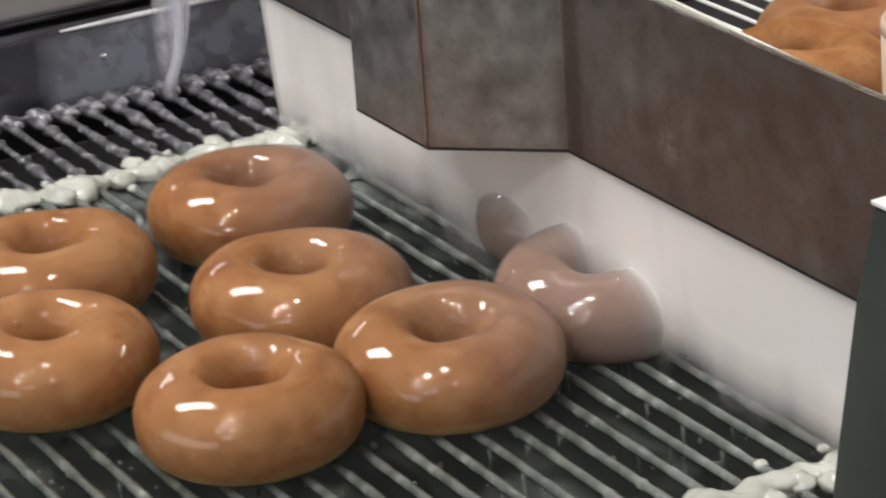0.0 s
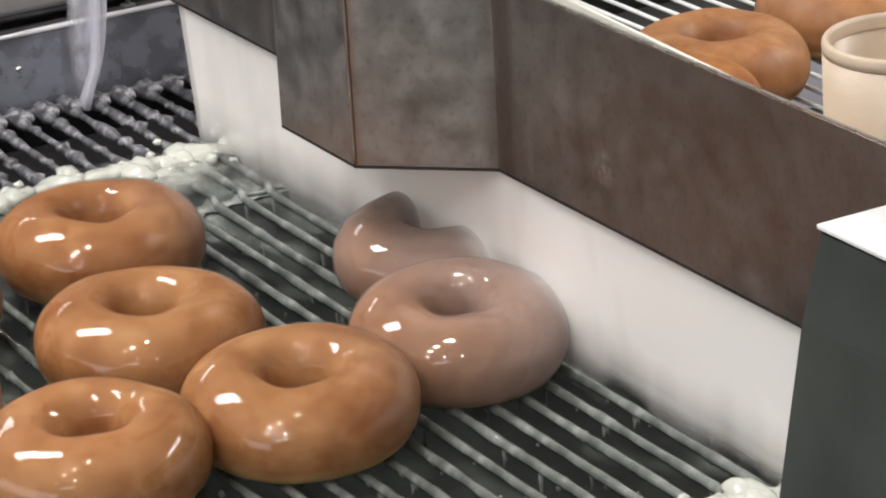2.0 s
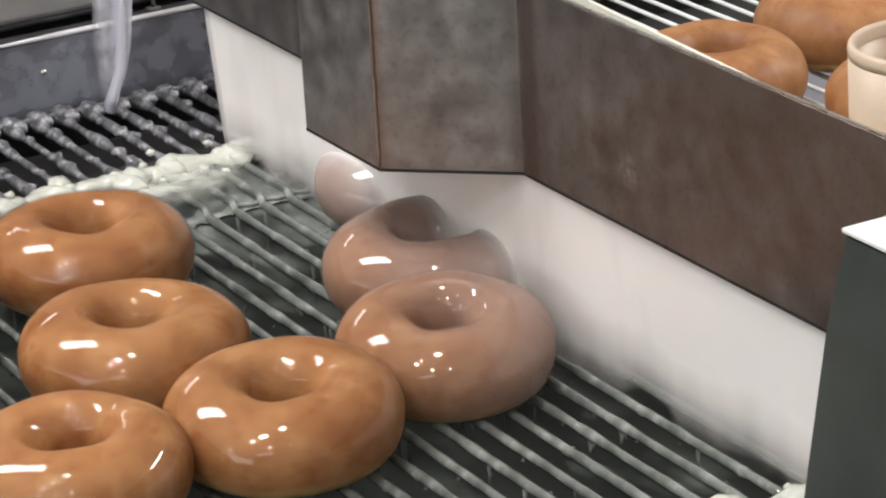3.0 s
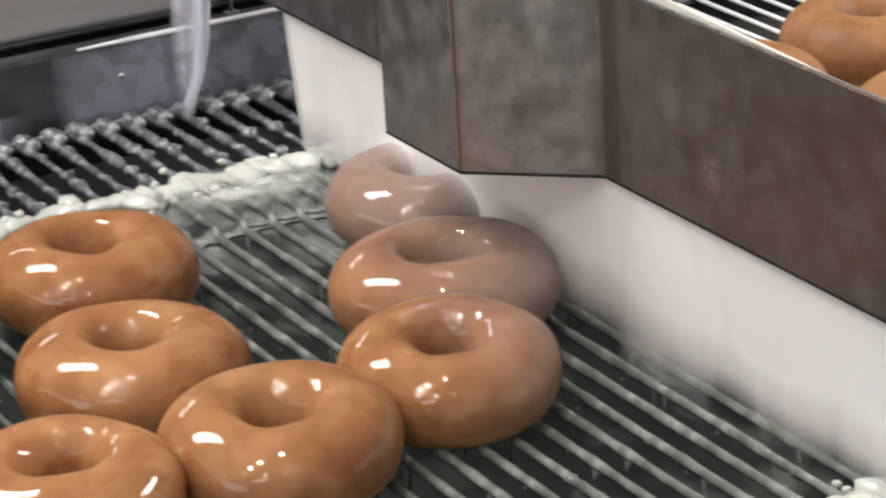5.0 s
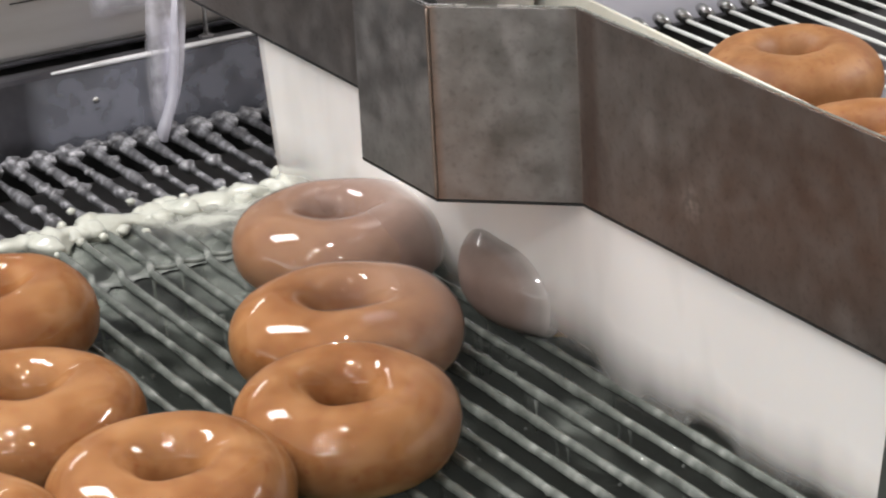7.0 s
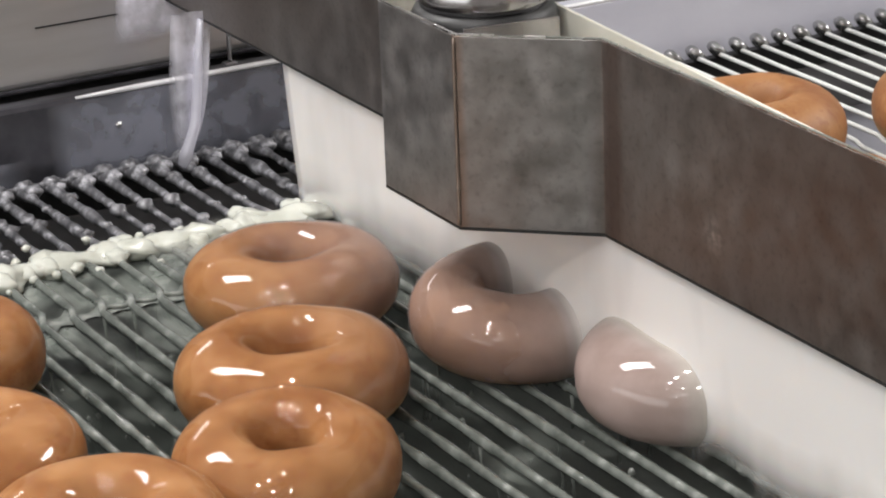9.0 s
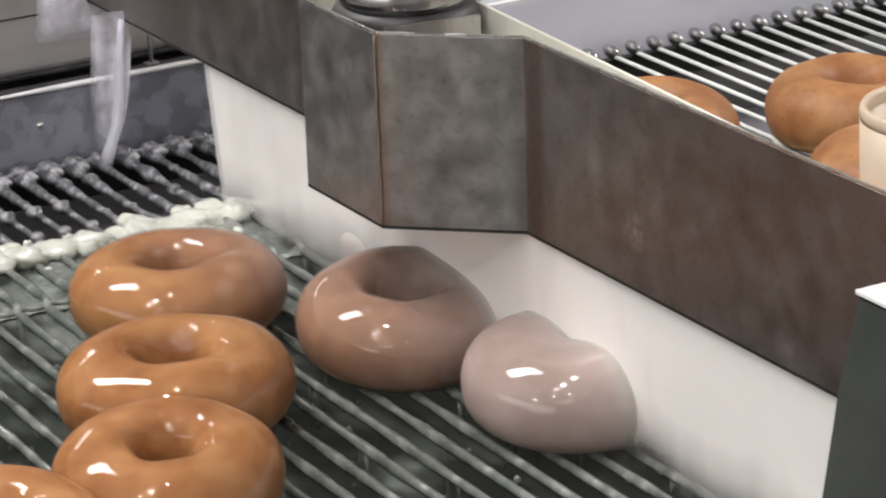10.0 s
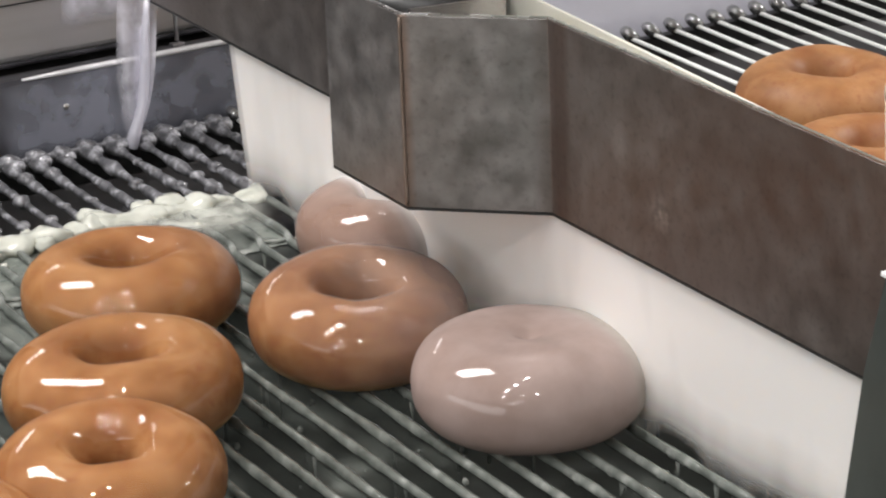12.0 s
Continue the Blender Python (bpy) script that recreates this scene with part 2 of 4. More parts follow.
def film(name, colour, opacity, gloss_rough, kind):
    """A thin liquid film: clear or white by its thickness, glossy on top."""
    m, t, b = nodes_of(name)
    t.nodes.remove(b)
    out = t.nodes["Material Output"]
    clear = t.nodes.new("ShaderNodeBsdfTransparent")
    white = add(t, "ShaderNodeBsdfDiffuse", Color=(*colour, 1))
    gloss = add(t, "ShaderNodeBsdfGlossy", Roughness=gloss_rough)
    body = t.nodes.new("ShaderNodeMixShader")
    top = t.nodes.new("ShaderNodeMixShader")
    lw = t.nodes.new("ShaderNodeLayerWeight")
    pw = t.nodes.new("ShaderNodeMath")
    pw.operation = "POWER"
    pw.inputs[1].default_value = 5.0
    lw.inputs["Blend"].default_value = 0.5
    link(t, lw, "Facing", pw, 0)
    fr = t.nodes.new("ShaderNodeMath")
    fr.operation = "MULTIPLY_ADD"
    fr.inputs[1].default_value = 0.35
    fr.inputs[2].default_value = 0.058
    link(t, pw, 0, fr, 0)
    link(t, clear, 0, body, 1)
    link(t, white, 0, body, 2)
    link(t, body, 0, top, 1)
    link(t, gloss, 0, top, 2)
    link(t, fr, 0, top, 0)
    link(t, top, 0, out, "Surface")
    if kind in ("coat", "thick"):
        # opaque where freshly poured at x = 0, drained clear further down the belt; none before the curtain
        lo = -0.115 if kind == "coat" else -0.30
        mr = world_axis(t, "X", lo, -0.004, 0.0, 1.0)
        cur = t.nodes.new("ShaderNodeMath")
        cur.operation = "POWER"
        cur.inputs[1].default_value = 1.35 if kind == "coat" else 0.5
        link(t, mr, "Result", cur, 0)
        n = noise_tex(t, 38, 5)
        mr2 = add(t, "ShaderNodeMapRange")
        for k, val in (("From Min", 0.3), ("From Max", 0.7), ("To Min", 0.75), ("To Max", 1.1)):
            mr2.inputs[k].default_value = val
        link(t, n, "Fac", mr2, "Value")
        mul = t.nodes.new("ShaderNodeMath")
        mul.operation = "MULTIPLY"
        link(t, cur, 0, mul, 0)
        link(t, mr2, "Result", mul, 1)
        fin = t.nodes.new("ShaderNodeMath")
        fin.operation = "MULTIPLY_ADD"
        fin.use_clamp = True
        fin.inputs[1].default_value = opacity
        fin.inputs[2].default_value = 0.0
        link(t, mul, 0, fin, 0)
        # where the ring still stands in the falling sheet the film is as white and dense as the sheet
        near = world_axis(t, "X", -0.0180, 0.0020, 0.0, 1.0)
        nsq = t.nodes.new("ShaderNodeMath")
        nsq.operation = "POWER"
        nsq.inputs[1].default_value = 2.0
        link(t, near, "Result", nsq, 0)
        dens = t.nodes.new("ShaderNodeMath")
        dens.operation = "MAXIMUM"
        link(t, nsq, 0, dens, 0)
        link(t, fin, 0, dens, 1)
        link(t, dens, 0, body, 0)
        cc = mix_col(t, nsq, 0, None, colour, None, (0.47, 0.405, 0.375))
        land = world_axis(t, "X", -0.0055, 0.0030, 0.0, 1.0)
        c3 = mix_col(t, land, "Result", cc, 2, None, (0.60, 0.56, 0.535) if kind == "coat" else (0.47, 0.43, 0.385))
        link(t, c3, 2, white, "Color")
        b1 = add(t, "ShaderNodeBump", Strength=0.03, Distance=0.0005)
        link(t, n, "Fac", b1, "Height")
        link(t, b1, "Normal", gloss, "Normal")
        bare = t.nodes.new("ShaderNodeBsdfTransparent")
        gate = world_axis(t, "X", 0.0055, 0.0065, 0.0, 1.0)
        whole = t.nodes.new("ShaderNodeMixShader")
        link(t, gate, "Result", whole, 0)
        link(t, top, 0, whole, 1)
        link(t, bare, 0, whole, 2)
        link(t, whole, 0, out, "Surface")
    else:
        body.inputs[0].default_value = opacity
    return m


M["coat"] = film("fresh_glaze_film", (0.405, 0.297, 0.258), 0.80, 0.007, "coat")
M["coat_thick"] = film("thick_glaze_film", (0.405, 0.31, 0.28), 0.97, 0.010, "thick")


def soft_film(name, colour, opacity, rough=0.15):
    """A translucent layer for glaze and for painted reflections, thinning towards its edges."""
    m = film(name, colour, opacity, rough, "plain")
    t = m.node_tree
    body = [n for n in t.nodes if n.type == "MIX_SHADER"][0]
    tc = t.nodes.new("ShaderNodeTexCoord")
    sp = t.nodes.new("ShaderNodeSeparateXYZ")
    link(t, tc, "Generated", sp, "Vector")
    acr = ramp(t, [(0.0, (0, 0, 0)), (0.18, (1, 1, 1)), (0.82, (1, 1, 1)), (1.0, (0, 0, 0))])
    up = ramp(t, [(0.0, (0, 0, 0)), (0.22, (1, 1, 1)), (0.9, (1, 1, 1)), (1.0, (0.6, 0.6, 0.6))])
    link(t, sp, "X", acr, "Fac")
    link(t, sp, "Z", up, "Fac")
    n = noise_tex(t, 60, 5)
    mr = add(t, "ShaderNodeMapRange")
    for k, val in (("From Min", 0.34), ("From Max", 0.56), ("To Min", 0.45), ("To Max", 1.0)):
        mr.inputs[k].default_value = val
    link(t, n, "Fac", mr, "Value")
    a = t.nodes.new("ShaderNodeMath")
    b = t.nodes.new("ShaderNodeMath")
    c = t.nodes.new("ShaderNodeMath")
    a.operation = b.operation = c.operation = "MULTIPLY"
    link(t, acr, "Color", a, 0)
    link(t, up, "Color", a, 1)
    link(t, a, 0, b, 0)
    link(t, mr, "Result", b, 1)
    link(t, b, 0, c, 0)
    c.inputs[1].default_value = opacity
    link(t, c, 0, body, 0)
    return m


M["smear"] = soft_film("glaze_reflection_film", (0.90, 0.89, 0.98), 1.0)
M["veil"] = soft_film("glaze_veil", (0.86, 0.85, 0.95), 0.8)
M["dried_reflect"] = soft_film("dried_glaze_reflection", (0.48, 0.50, 0.60), 0.42, 0.4)
M["stream"] = film("falling_glaze", (0.80, 0.79, 0.88), 0.48, 0.1, "plain")


def pooled_film(name, colour, opacity):
    """A wet puddle of glaze, thick in its middle and thin at its rim."""
    m = film(name, colour, opacity, 0.1, "plain")
    t = m.node_tree
    body = [n for n in t.nodes if n.type == "MIX_SHADER"][0]
    tc = t.nodes.new("ShaderNodeTexCoord")
    flat = t.nodes.new("ShaderNodeMapping")
    flat.inputs["Location"].default_value = (-1.0, -1.0, 0)
    flat.inputs["Scale"].default_value = (2, 2, 0)
    far = t.nodes.new("ShaderNodeVectorMath")
    far.operation = "LENGTH"
    link(t, tc, "Generated", flat, "Vector")
    link(t, flat, "Vector", far, 0)
    mr = add(t, "ShaderNodeMapRange")
    mr.interpolation_type = "SMOOTHSTEP"
    for k, val in (("From Min", 1.0), ("From Max", 0.25), ("To Min", 0.0), ("To Max", opacity)):
        mr.inputs[k].default_value = val
    link(t, far, "Value", mr, "Value")
    n = noise_tex(t, 85, 4)
    mr2 = add(t, "ShaderNodeMapRange")
    for k, val in (("From Min", 0.32), ("From Max", 0.60), ("To Min", 0.35), ("To Max", 1.0)):
        mr2.inputs[k].default_value = val
    link(t, n, "Fac", mr2, "Value")
    mu = t.nodes.new("ShaderNodeMath")
    mu.operation = "MULTIPLY"
    link(t, mr, "Result", mu, 0)
    link(t, mr2, "Result", mu, 1)
    link(t, mu, 0, body, 0)
    return m


M["puddle"] = pooled_film("glaze_puddle", (0.60, 0.61, 0.55), 0.85)


def dough_material(name, glazed):
    m, t, b = nodes_of(name)
    n1, n2, n3 = noise_tex(t, 75, 8), noise_tex(t, 170, 4), noise_tex(t, 34, 6)
    r = ramp(t, [(0.30, (0.275, 0.112, 0.038)), (0.5, (0.350, 0.155, 0.058)), (0.70, (0.430, 0.212, 0.090))])
    link(t, n1, "Fac", r, "Fac")
    blot = ramp(t, [(0.50, (0, 0, 0)), (0.74, (0.52, 0.52, 0.52))])
    link(t, n3, "Fac", blot, "Fac")
    dark = mix_col(t, blot, "Color", r, "Color", None, (0.215, 0.068, 0.026))
    n4, n5 = noise_tex(t, 260, 5), noise_tex(t, 20, 3)
    spk = ramp(t, [(0.55, (0, 0, 0)), (0.72, (0.6, 0.6, 0.6))])
    link(t, n4, "Fac", spk, "Fac")
    dark = mix_col(t, spk, "Color", dark, 2, None, (0.27, 0.085, 0.034))
    blond = ramp(t, [(0.48, (0, 0, 0)), (0.78, (0.42, 0.42, 0.42))])
    link(t, n5, "Fac", blond, "Fac")
    dark = mix_col(t, blond, "Color", dark, 2, None, (0.52, 0.29, 0.13))
    # the pale unfried band round the foot
    tc = t.nodes.new("ShaderNodeTexCoord")
    s = t.nodes.new("ShaderNodeSeparateXYZ")
    link(t, tc, "Object", s, "Vector")
    # each ring has its own pattern
    info, own = t.nodes.new("ShaderNodeObjectInfo"), t.nodes.new("ShaderNodeMath")
    own.operation, own.inputs[1].default_value = "MULTIPLY", 9.0
    link(t, info, "Random", own, 0)
    for n in (n1, n2, n3, n4, n5):
        t.links.new(own.outputs[0], n.inputs["Vector"].links[0].from_node.inputs["Location"])
    rise = t.nodes.new("ShaderNodeMath")
    rise.operation = "MULTIPLY_ADD"
    rise.inputs[1].default_value = 0.022
    link(t, n5, "Fac", rise, 0)
    link(t, s, "Z", rise, 2)
    band = add(t, "ShaderNodeMapRange")
    band.interpolation_type = "SMOOTHSTEP"
    for k, val in (("From Min", 0.0150), ("From Max", 0.0235), ("To Min", 0.8), ("To Max", 0.0)):
        band.inputs[k].default_value = val
    link(t, rise, 0, band, "Value")
    pale = mix_col(t, band, "Result", dark, 2, None, (0.70, 0.45, 0.19))
    link(t, pale, 2, b, "Base Color")
    b.inputs["Roughness"].default_value = 0.52 if not glazed else 0.6
    b.inputs["Specular IOR Level"].default_value = 0.4 if not glazed else 0.08
    b.inputs["Subsurface Weight"].default_value = 0.12
    b.inputs["Subsurface Radius"].default_value = (0.006, 0.003, 0.0012)
    bump(t, b, n2, "Fac", 0.35, 0.0008)
    return m


M["dough"] = dough_material("fried_dough", True)
M["dough_plain"] = dough_material("fried_dough_unglazed", False)


M["pale_dough"] = surface("pale_dough_band", (0.50, 0.29, 0.12), (0.62, 0.40, 0.19), 0.5, 0, 90, None, 0.65, 0.3, 0.0008, 300)


def curtain_material():
    m, t, b = nodes_of("glaze_curtain")
    n = noise_tex(t, 12, 4, (1, 1, 0.25))
    r = ramp(t, [(0.3, (0.80, 0.775, 0.755)), (0.7, (0.82, 0.795, 0.775))])
    link(t, n, "Fac", r, "Fac")
    link(t, r, "Color", b, "Base Color")
    b.inputs["Roughness"].default_value = 0.22
    b.inputs["Subsurface Weight"].default_value = 0.7
    b.inputs["Subsurface Radius"].default_value = (0.022, 0.020, 0.018)
    # the sheet thins out and tears where it runs onto the moving wires
    z = world_axis(t, "Z", -0.001, 0.036, 0.0, 1.0)
    z.interpolation_type = "SMOOTHSTEP"
    n2 = noise_tex(t, 16, 3, (1, 1, 0.4))
    addn = t.nodes.new("ShaderNodeMath")
    addn.operation = "MULTIPLY_ADD"
    addn.inputs[1].default_value = 1.0
    addn.inputs[2].default_value = -0.5
    link(t, n2, "Fac", addn, 0)
    summ = t.nodes.new("ShaderNodeMath")
    summ.operation = "ADD"
    summ.use_clamp = True
    link(t, z, "Result", summ, 0)
    link(t, addn, 0, summ, 1)
    lim = t.nodes.new("ShaderNodeMath")
    lim.operation = "MULTIPLY"
    lim.inputs[1].default_value = 0.965
    link(t, summ, 0, lim, 0)
    link(t, lim, 0, b, "Alpha")
    return m


M["curtain"] = curtain_material()


def glazed_wire_material():
    m, t, b = nodes_of("glazed_wire")
    n1, n2 = noise_tex(t, 70, 5), noise_tex(t, 150, 4)
    wet = ramp(t, [(0.3, (0.075, 0.085, 0.076)), (0.55, (0.19, 0.208, 0.19)), (0.75, (0.42, 0.44, 0.41))])
    dry = ramp(t, [(0.36, (0.05, 0.05, 0.055)), (0.52, (0.14, 0.14, 0.15)), (0.70, (0.44, 0.44, 0.47))])
    link(t, n1, "Fac", wet, "Fac")
    link(t, n2, "Fac", dry, "Fac")
    side = world_axis(t, "Y", 0.283, 0.298)
    c = mix_col(t, side, "Result", wet, "Color", dry, "Color")
    link(t, c, 2, b, "Base Color")
    rr = world_axis(t, "Y", 0.283, 0.298, 0.06, 0.42)
    b.inputs["Coat Weight"].default_value = 0.6
    b.inputs["Coat Roughness"].default_value = 0.04
    link(t, rr, "Result", b, "Roughness")
    b.inputs["Metallic"].default_value = 0.15
    bump(t, b, n2, "Fac", 0.8, 0.0014)
    return m


M["glazed_wire"] = glazed_wire_material()


def torn_film_material():
    m, t, b = nodes_of("torn_glaze_film")
    n1, n2 = noise_tex(t, 30, 2, (1, 0.6, 1)), noise_tex(t, 120, 3)
    r = ramp(t, [(0.3, (0.20, 0.225, 0.20)), (0.7, (0.40, 0.43, 0.39))])
    link(t, n2, "Fac", r, "Fac")
    link(t, r, "Color", b, "Base Color")
    b.inputs["Roughness"].default_value = 0.14
    near = world_axis(t, "Y", 0.05, 0.285, 0.0, 0.30)
    tot = t.nodes.new("ShaderNodeMath")
    tot.operation = "ADD"
    link(t, n1, "Fac", tot, 0)
    link(t, near, "Result", tot, 1)
    al = ramp(t, [(0.52, (0.03, 0.03, 0.03)), (0.64, (0.14, 0.14, 0.14)), (0.84, (0.72, 0.72, 0.72))])
    link(t, tot, 0, al, "Fac")
    link(t, al, "Color", b, "Alpha")
    return m


M["torn_film"] = torn_film_material()


# ---- building tools ----
def mesh_of(name, verts, faces, mats, smooth=True, face_mats=None):
    me = bpy.data.meshes.new(name)
    me.from_pydata([tuple(p) for p in verts], [], faces)
    for mt in (mats if isinstance(mats, (list, tuple)) else [mats]):
        me.materials.append(mt)
    if smooth:
        me.polygons.foreach_set("use_smooth", [True] * len(me.polygons))
    if face_mats:
        me.polygons.foreach_set("material_index", face_mats)
    me.update()
    return me


def from_bm(name, bm, mats, smooth=False):
    me = bpy.data.meshes.new(name)
    bmesh.ops.recalc_face_normals(bm, faces=bm.faces)
    bm.to_mesh(me)
    bm.free()
    for mt in (mats if isinstance(mats, (list, tuple)) else [mats]):
        me.materials.append(mt)
    if smooth:
        me.polygons.foreach_set("use_smooth", [True] * len(me.polygons))
    return me


def part(name, me, parent, label="", m=None):
    ob = new(name, me)
    ob.parent = parent
    if m is not None:
        ob.matrix_basis = m
    if label:
        tagged(ob, label)
    return ob


def thing(name, label, category, group="", kind="", me=None):
    return tagged(new(name, me), label, category, group, kind)


def box_bm(x0, x1, y0, y1, z0, z1, bevel=0.0, segs=2):
    bm = bmesh.new()
    bmesh.ops.create_cube(bm, size=1)
    for p in bm.verts:
        p.co = Vector(((x0 + x1) / 2 + p.co.x * (x1 - x0), (y0 + y1) / 2 + p.co.y * (y1 - y0), (z0 + z1) / 2 + p.co.z * (z1 - z0)))
    if bevel:
        bmesh.ops.bevel(bm, geom=bm.edges[:], offset=bevel, segments=segs, affect="EDGES", profile=0.5)
    return bm


def box(name, mat, x0, x1, y0, y1, z0, z1, bevel=0.0):
    return from_bm(name, box_bm(x0, x1, y0, y1, z0, z1, bevel), mat)


def sheet(name, mat, plan, z0, z1, thick, bevel=0.0003, tops=None):
    """A bent upright sheet along a plan line, with thickness on its inner side. tops: upper height at each point."""
    bm = bmesh.new()
    pts = [Vector(p) for p in plan]
    inner = []
    for i, p in enumerate(pts):
        a = pts[max(i - 1, 0)]
        c = pts[min(i + 1, len(pts) - 1)]
        d1 = (p - a).normalized() if i else (c - p).normalized()
        d2 = (c - p).normalized() if i < len(pts) - 1 else d1
        nrm = Vector((-(d1 + d2).y, (d1 + d2).x)).normalized()
        inner.append(p + nrm * thick / max(0.4, nrm.dot(Vector((-d1.y, d1.x)))))
    rows = []
    for i, (p, q) in enumerate(zip(pts, inner)):
        zt = tops[i] if tops else z1
        rows.append([bm.verts.new((*p, z0)), bm.verts.new((*p, zt)), bm.verts.new((*q, zt)), bm.verts.new((*q, z0))])
    for a, c in zip(rows, rows[1:]):
        for k in range(4):
            bm.faces.new((a[k], a[(k + 1) % 4], c[(k + 1) % 4], c[k]))
    bm.faces.new(rows[0])
    bm.faces.new(rows[-1][::-1])
    if bevel:
        bmesh.ops.bevel(bm, geom=bm.edges[:], offset=bevel, segments=1, affect="EDGES")
    return from_bm(name, bm, mat)


def tube(points, radii, segs=8, flat=1.0):
    """Vertices and faces of a closed round tube through points."""
    verts, faces, n = [], [], len(points)
    for i, p in enumerate(points):
        d = (points[min(i + 1, n - 1)] - points[max(i - 1, 0)]).normalized()
        side = d.cross(Vector((0, 0, 1)))
        side = side.normalized() if side.length > 0.05 else Vector((1, 0, 0))
        up = side.cross(d)
        for k in range(segs):
            a = 2 * math.pi * k / segs
            verts.append(p + radii[i] * (math.cos(a) * side + flat * math.sin(a) * up))
    for i in range(n - 1):
        for k in range(segs):
            faces.append((i * segs + k, i * segs + (k + 1) % segs, (i + 1) * segs + (k + 1) % segs, (i + 1) * segs + k))
    faces.append(tuple(range(segs))[::-1])
    faces.append(tuple(range((n - 1) * segs, n * segs)))
    return verts, faces


def joined(name, pieces, mat, smooth=True):
    verts, faces = [], []
    for v, f in pieces:
        o = len(verts)
        verts += v
        faces += [tuple(i + o for i in q) for q in f]
    return mesh_of(name, verts, faces, mat, smooth)


def blob(centre, r, seed, squash=0.8, segs=10, rings=7, rough=0.25):
    verts, faces = [], []
    c = Vector(centre)
    for i in range(rings + 1):
        th = math.pi * i / rings
        for k in range(segs):
            a = 2 * math.pi * k / segs
            d = Vector((math.sin(th) * math.cos(a), math.sin(th) * math.sin(a), math.cos(th)))
            q = 1 + rough * noise.noise(d * 1.6 + Vector((seed * 3.7, seed, 0)))
            verts.append(c + Vector((d.x * r * q, d.y * r * q, d.z * r * q * squash)))
    for i in range(rings):
        for k in range(segs):
            faces.append((i * segs + k, (i + 1) * segs + k, (i + 1) * segs + (k + 1) % segs, i * segs + (k + 1) % segs))
    return verts, faces


def lathe(name, mat, profile, segs=48):
    verts, faces = [], []
    n = len(profile)
    for k in range(segs):
        a = 2 * math.pi * k / segs
        verts += [Vector((r * math.cos(a), r * math.sin(a), z)) for r, z in profile]
    for k in range(segs):
        for i in range(n - 1):
            faces.append((k * n + i, ((k + 1) % segs) * n + i, ((k + 1) % segs) * n + i + 1, k * n + i + 1))
    return mesh_of(name, verts, faces, mat)


SPEED = 0.01739  # belt, metres a second


def carried_along(ob, base):
    """Keys a thing that rides on the belt at its steady speed."""
    walk(ob, [(t, Matrix.Translation((-SPEED * t, 0, 0)) @ base) for t in (0.0, 2.0, 4.0, 6.0, 8.0, 10.0, 12.0)])


RIDERS = []  # (thing, pose at the start)

# ---- room ----
def room():
    box_x, box_y = 4.2, 4.2
    tagged(new("floor", box("floor", M["floor"], -box_x, box_x, -box_y, box_y, -1.0, -0.9)), "brown quarry tile floor", "floor", kind="structure")
    tagged(new("ceiling", box("ceiling", M["ceiling"], -box_x, box_x, -box_y, box_y, CEILING, CEILING + 0.1)), "off-white painted ceiling", "ceiling", kind="structure")
    for name, q in (("wall_north", (-box_x, box_x, box_y, box_y + 0.1)), ("wall_south", (-box_x, box_x, -box_y - 0.1, -box_y)),
                    ("wall_east", (box_x, box_x + 0.1, -box_y, box_y)), ("wall_west", (-box_x - 0.1, -box_x, -box_y, box_y))):
        tagged(new(name, box(name, M["wall"], *q, -0.9, CEILING)), "plain painted wall of the doughnut kitchen", "wall", kind="structure")
    # frame round the added west fill lamp; no window is known there
    fill_frame = tagged(new("fill_light_frame"), "pale frame round an added fill light on the west wall", "window", kind="structure")
    for name, q in (("frame_bar", (-2.98, 2.18, 1.32, 1.38)), ("frame_bar", (-2.98, 2.18, -0.28, -0.22)), ("frame_post", (-2.98, -2.92, -0.22, 1.32)), ("frame_post", (2.12, 2.18, -0.22, 1.32))):
        part(name, box(name, M["white_top"], -4.199, -4.14, *q, 0.004), fill_frame)
    # every panel gets a frame, the added infeed fill too
    for px, py, pl, pw, pt, watts in PANELS:
        fix = thing("ceiling_light", "long white ceiling light panel", "ceiling light", "ceiling lights")
        fix.matrix_basis = pose(px, py, CEILING - 0.02, 0, 0, pt)
        part("frame", box("frame", M["white_top"], -pl / 2 - 0.03, pl / 2 + 0.03, -pw / 2 - 0.03, pw / 2 + 0.03, 0.0, 0.018, 0.003), fix)


room()


# ---- the machine ----
H0, H1 = 0.0757, 0.157  # trough's lower and upper edge


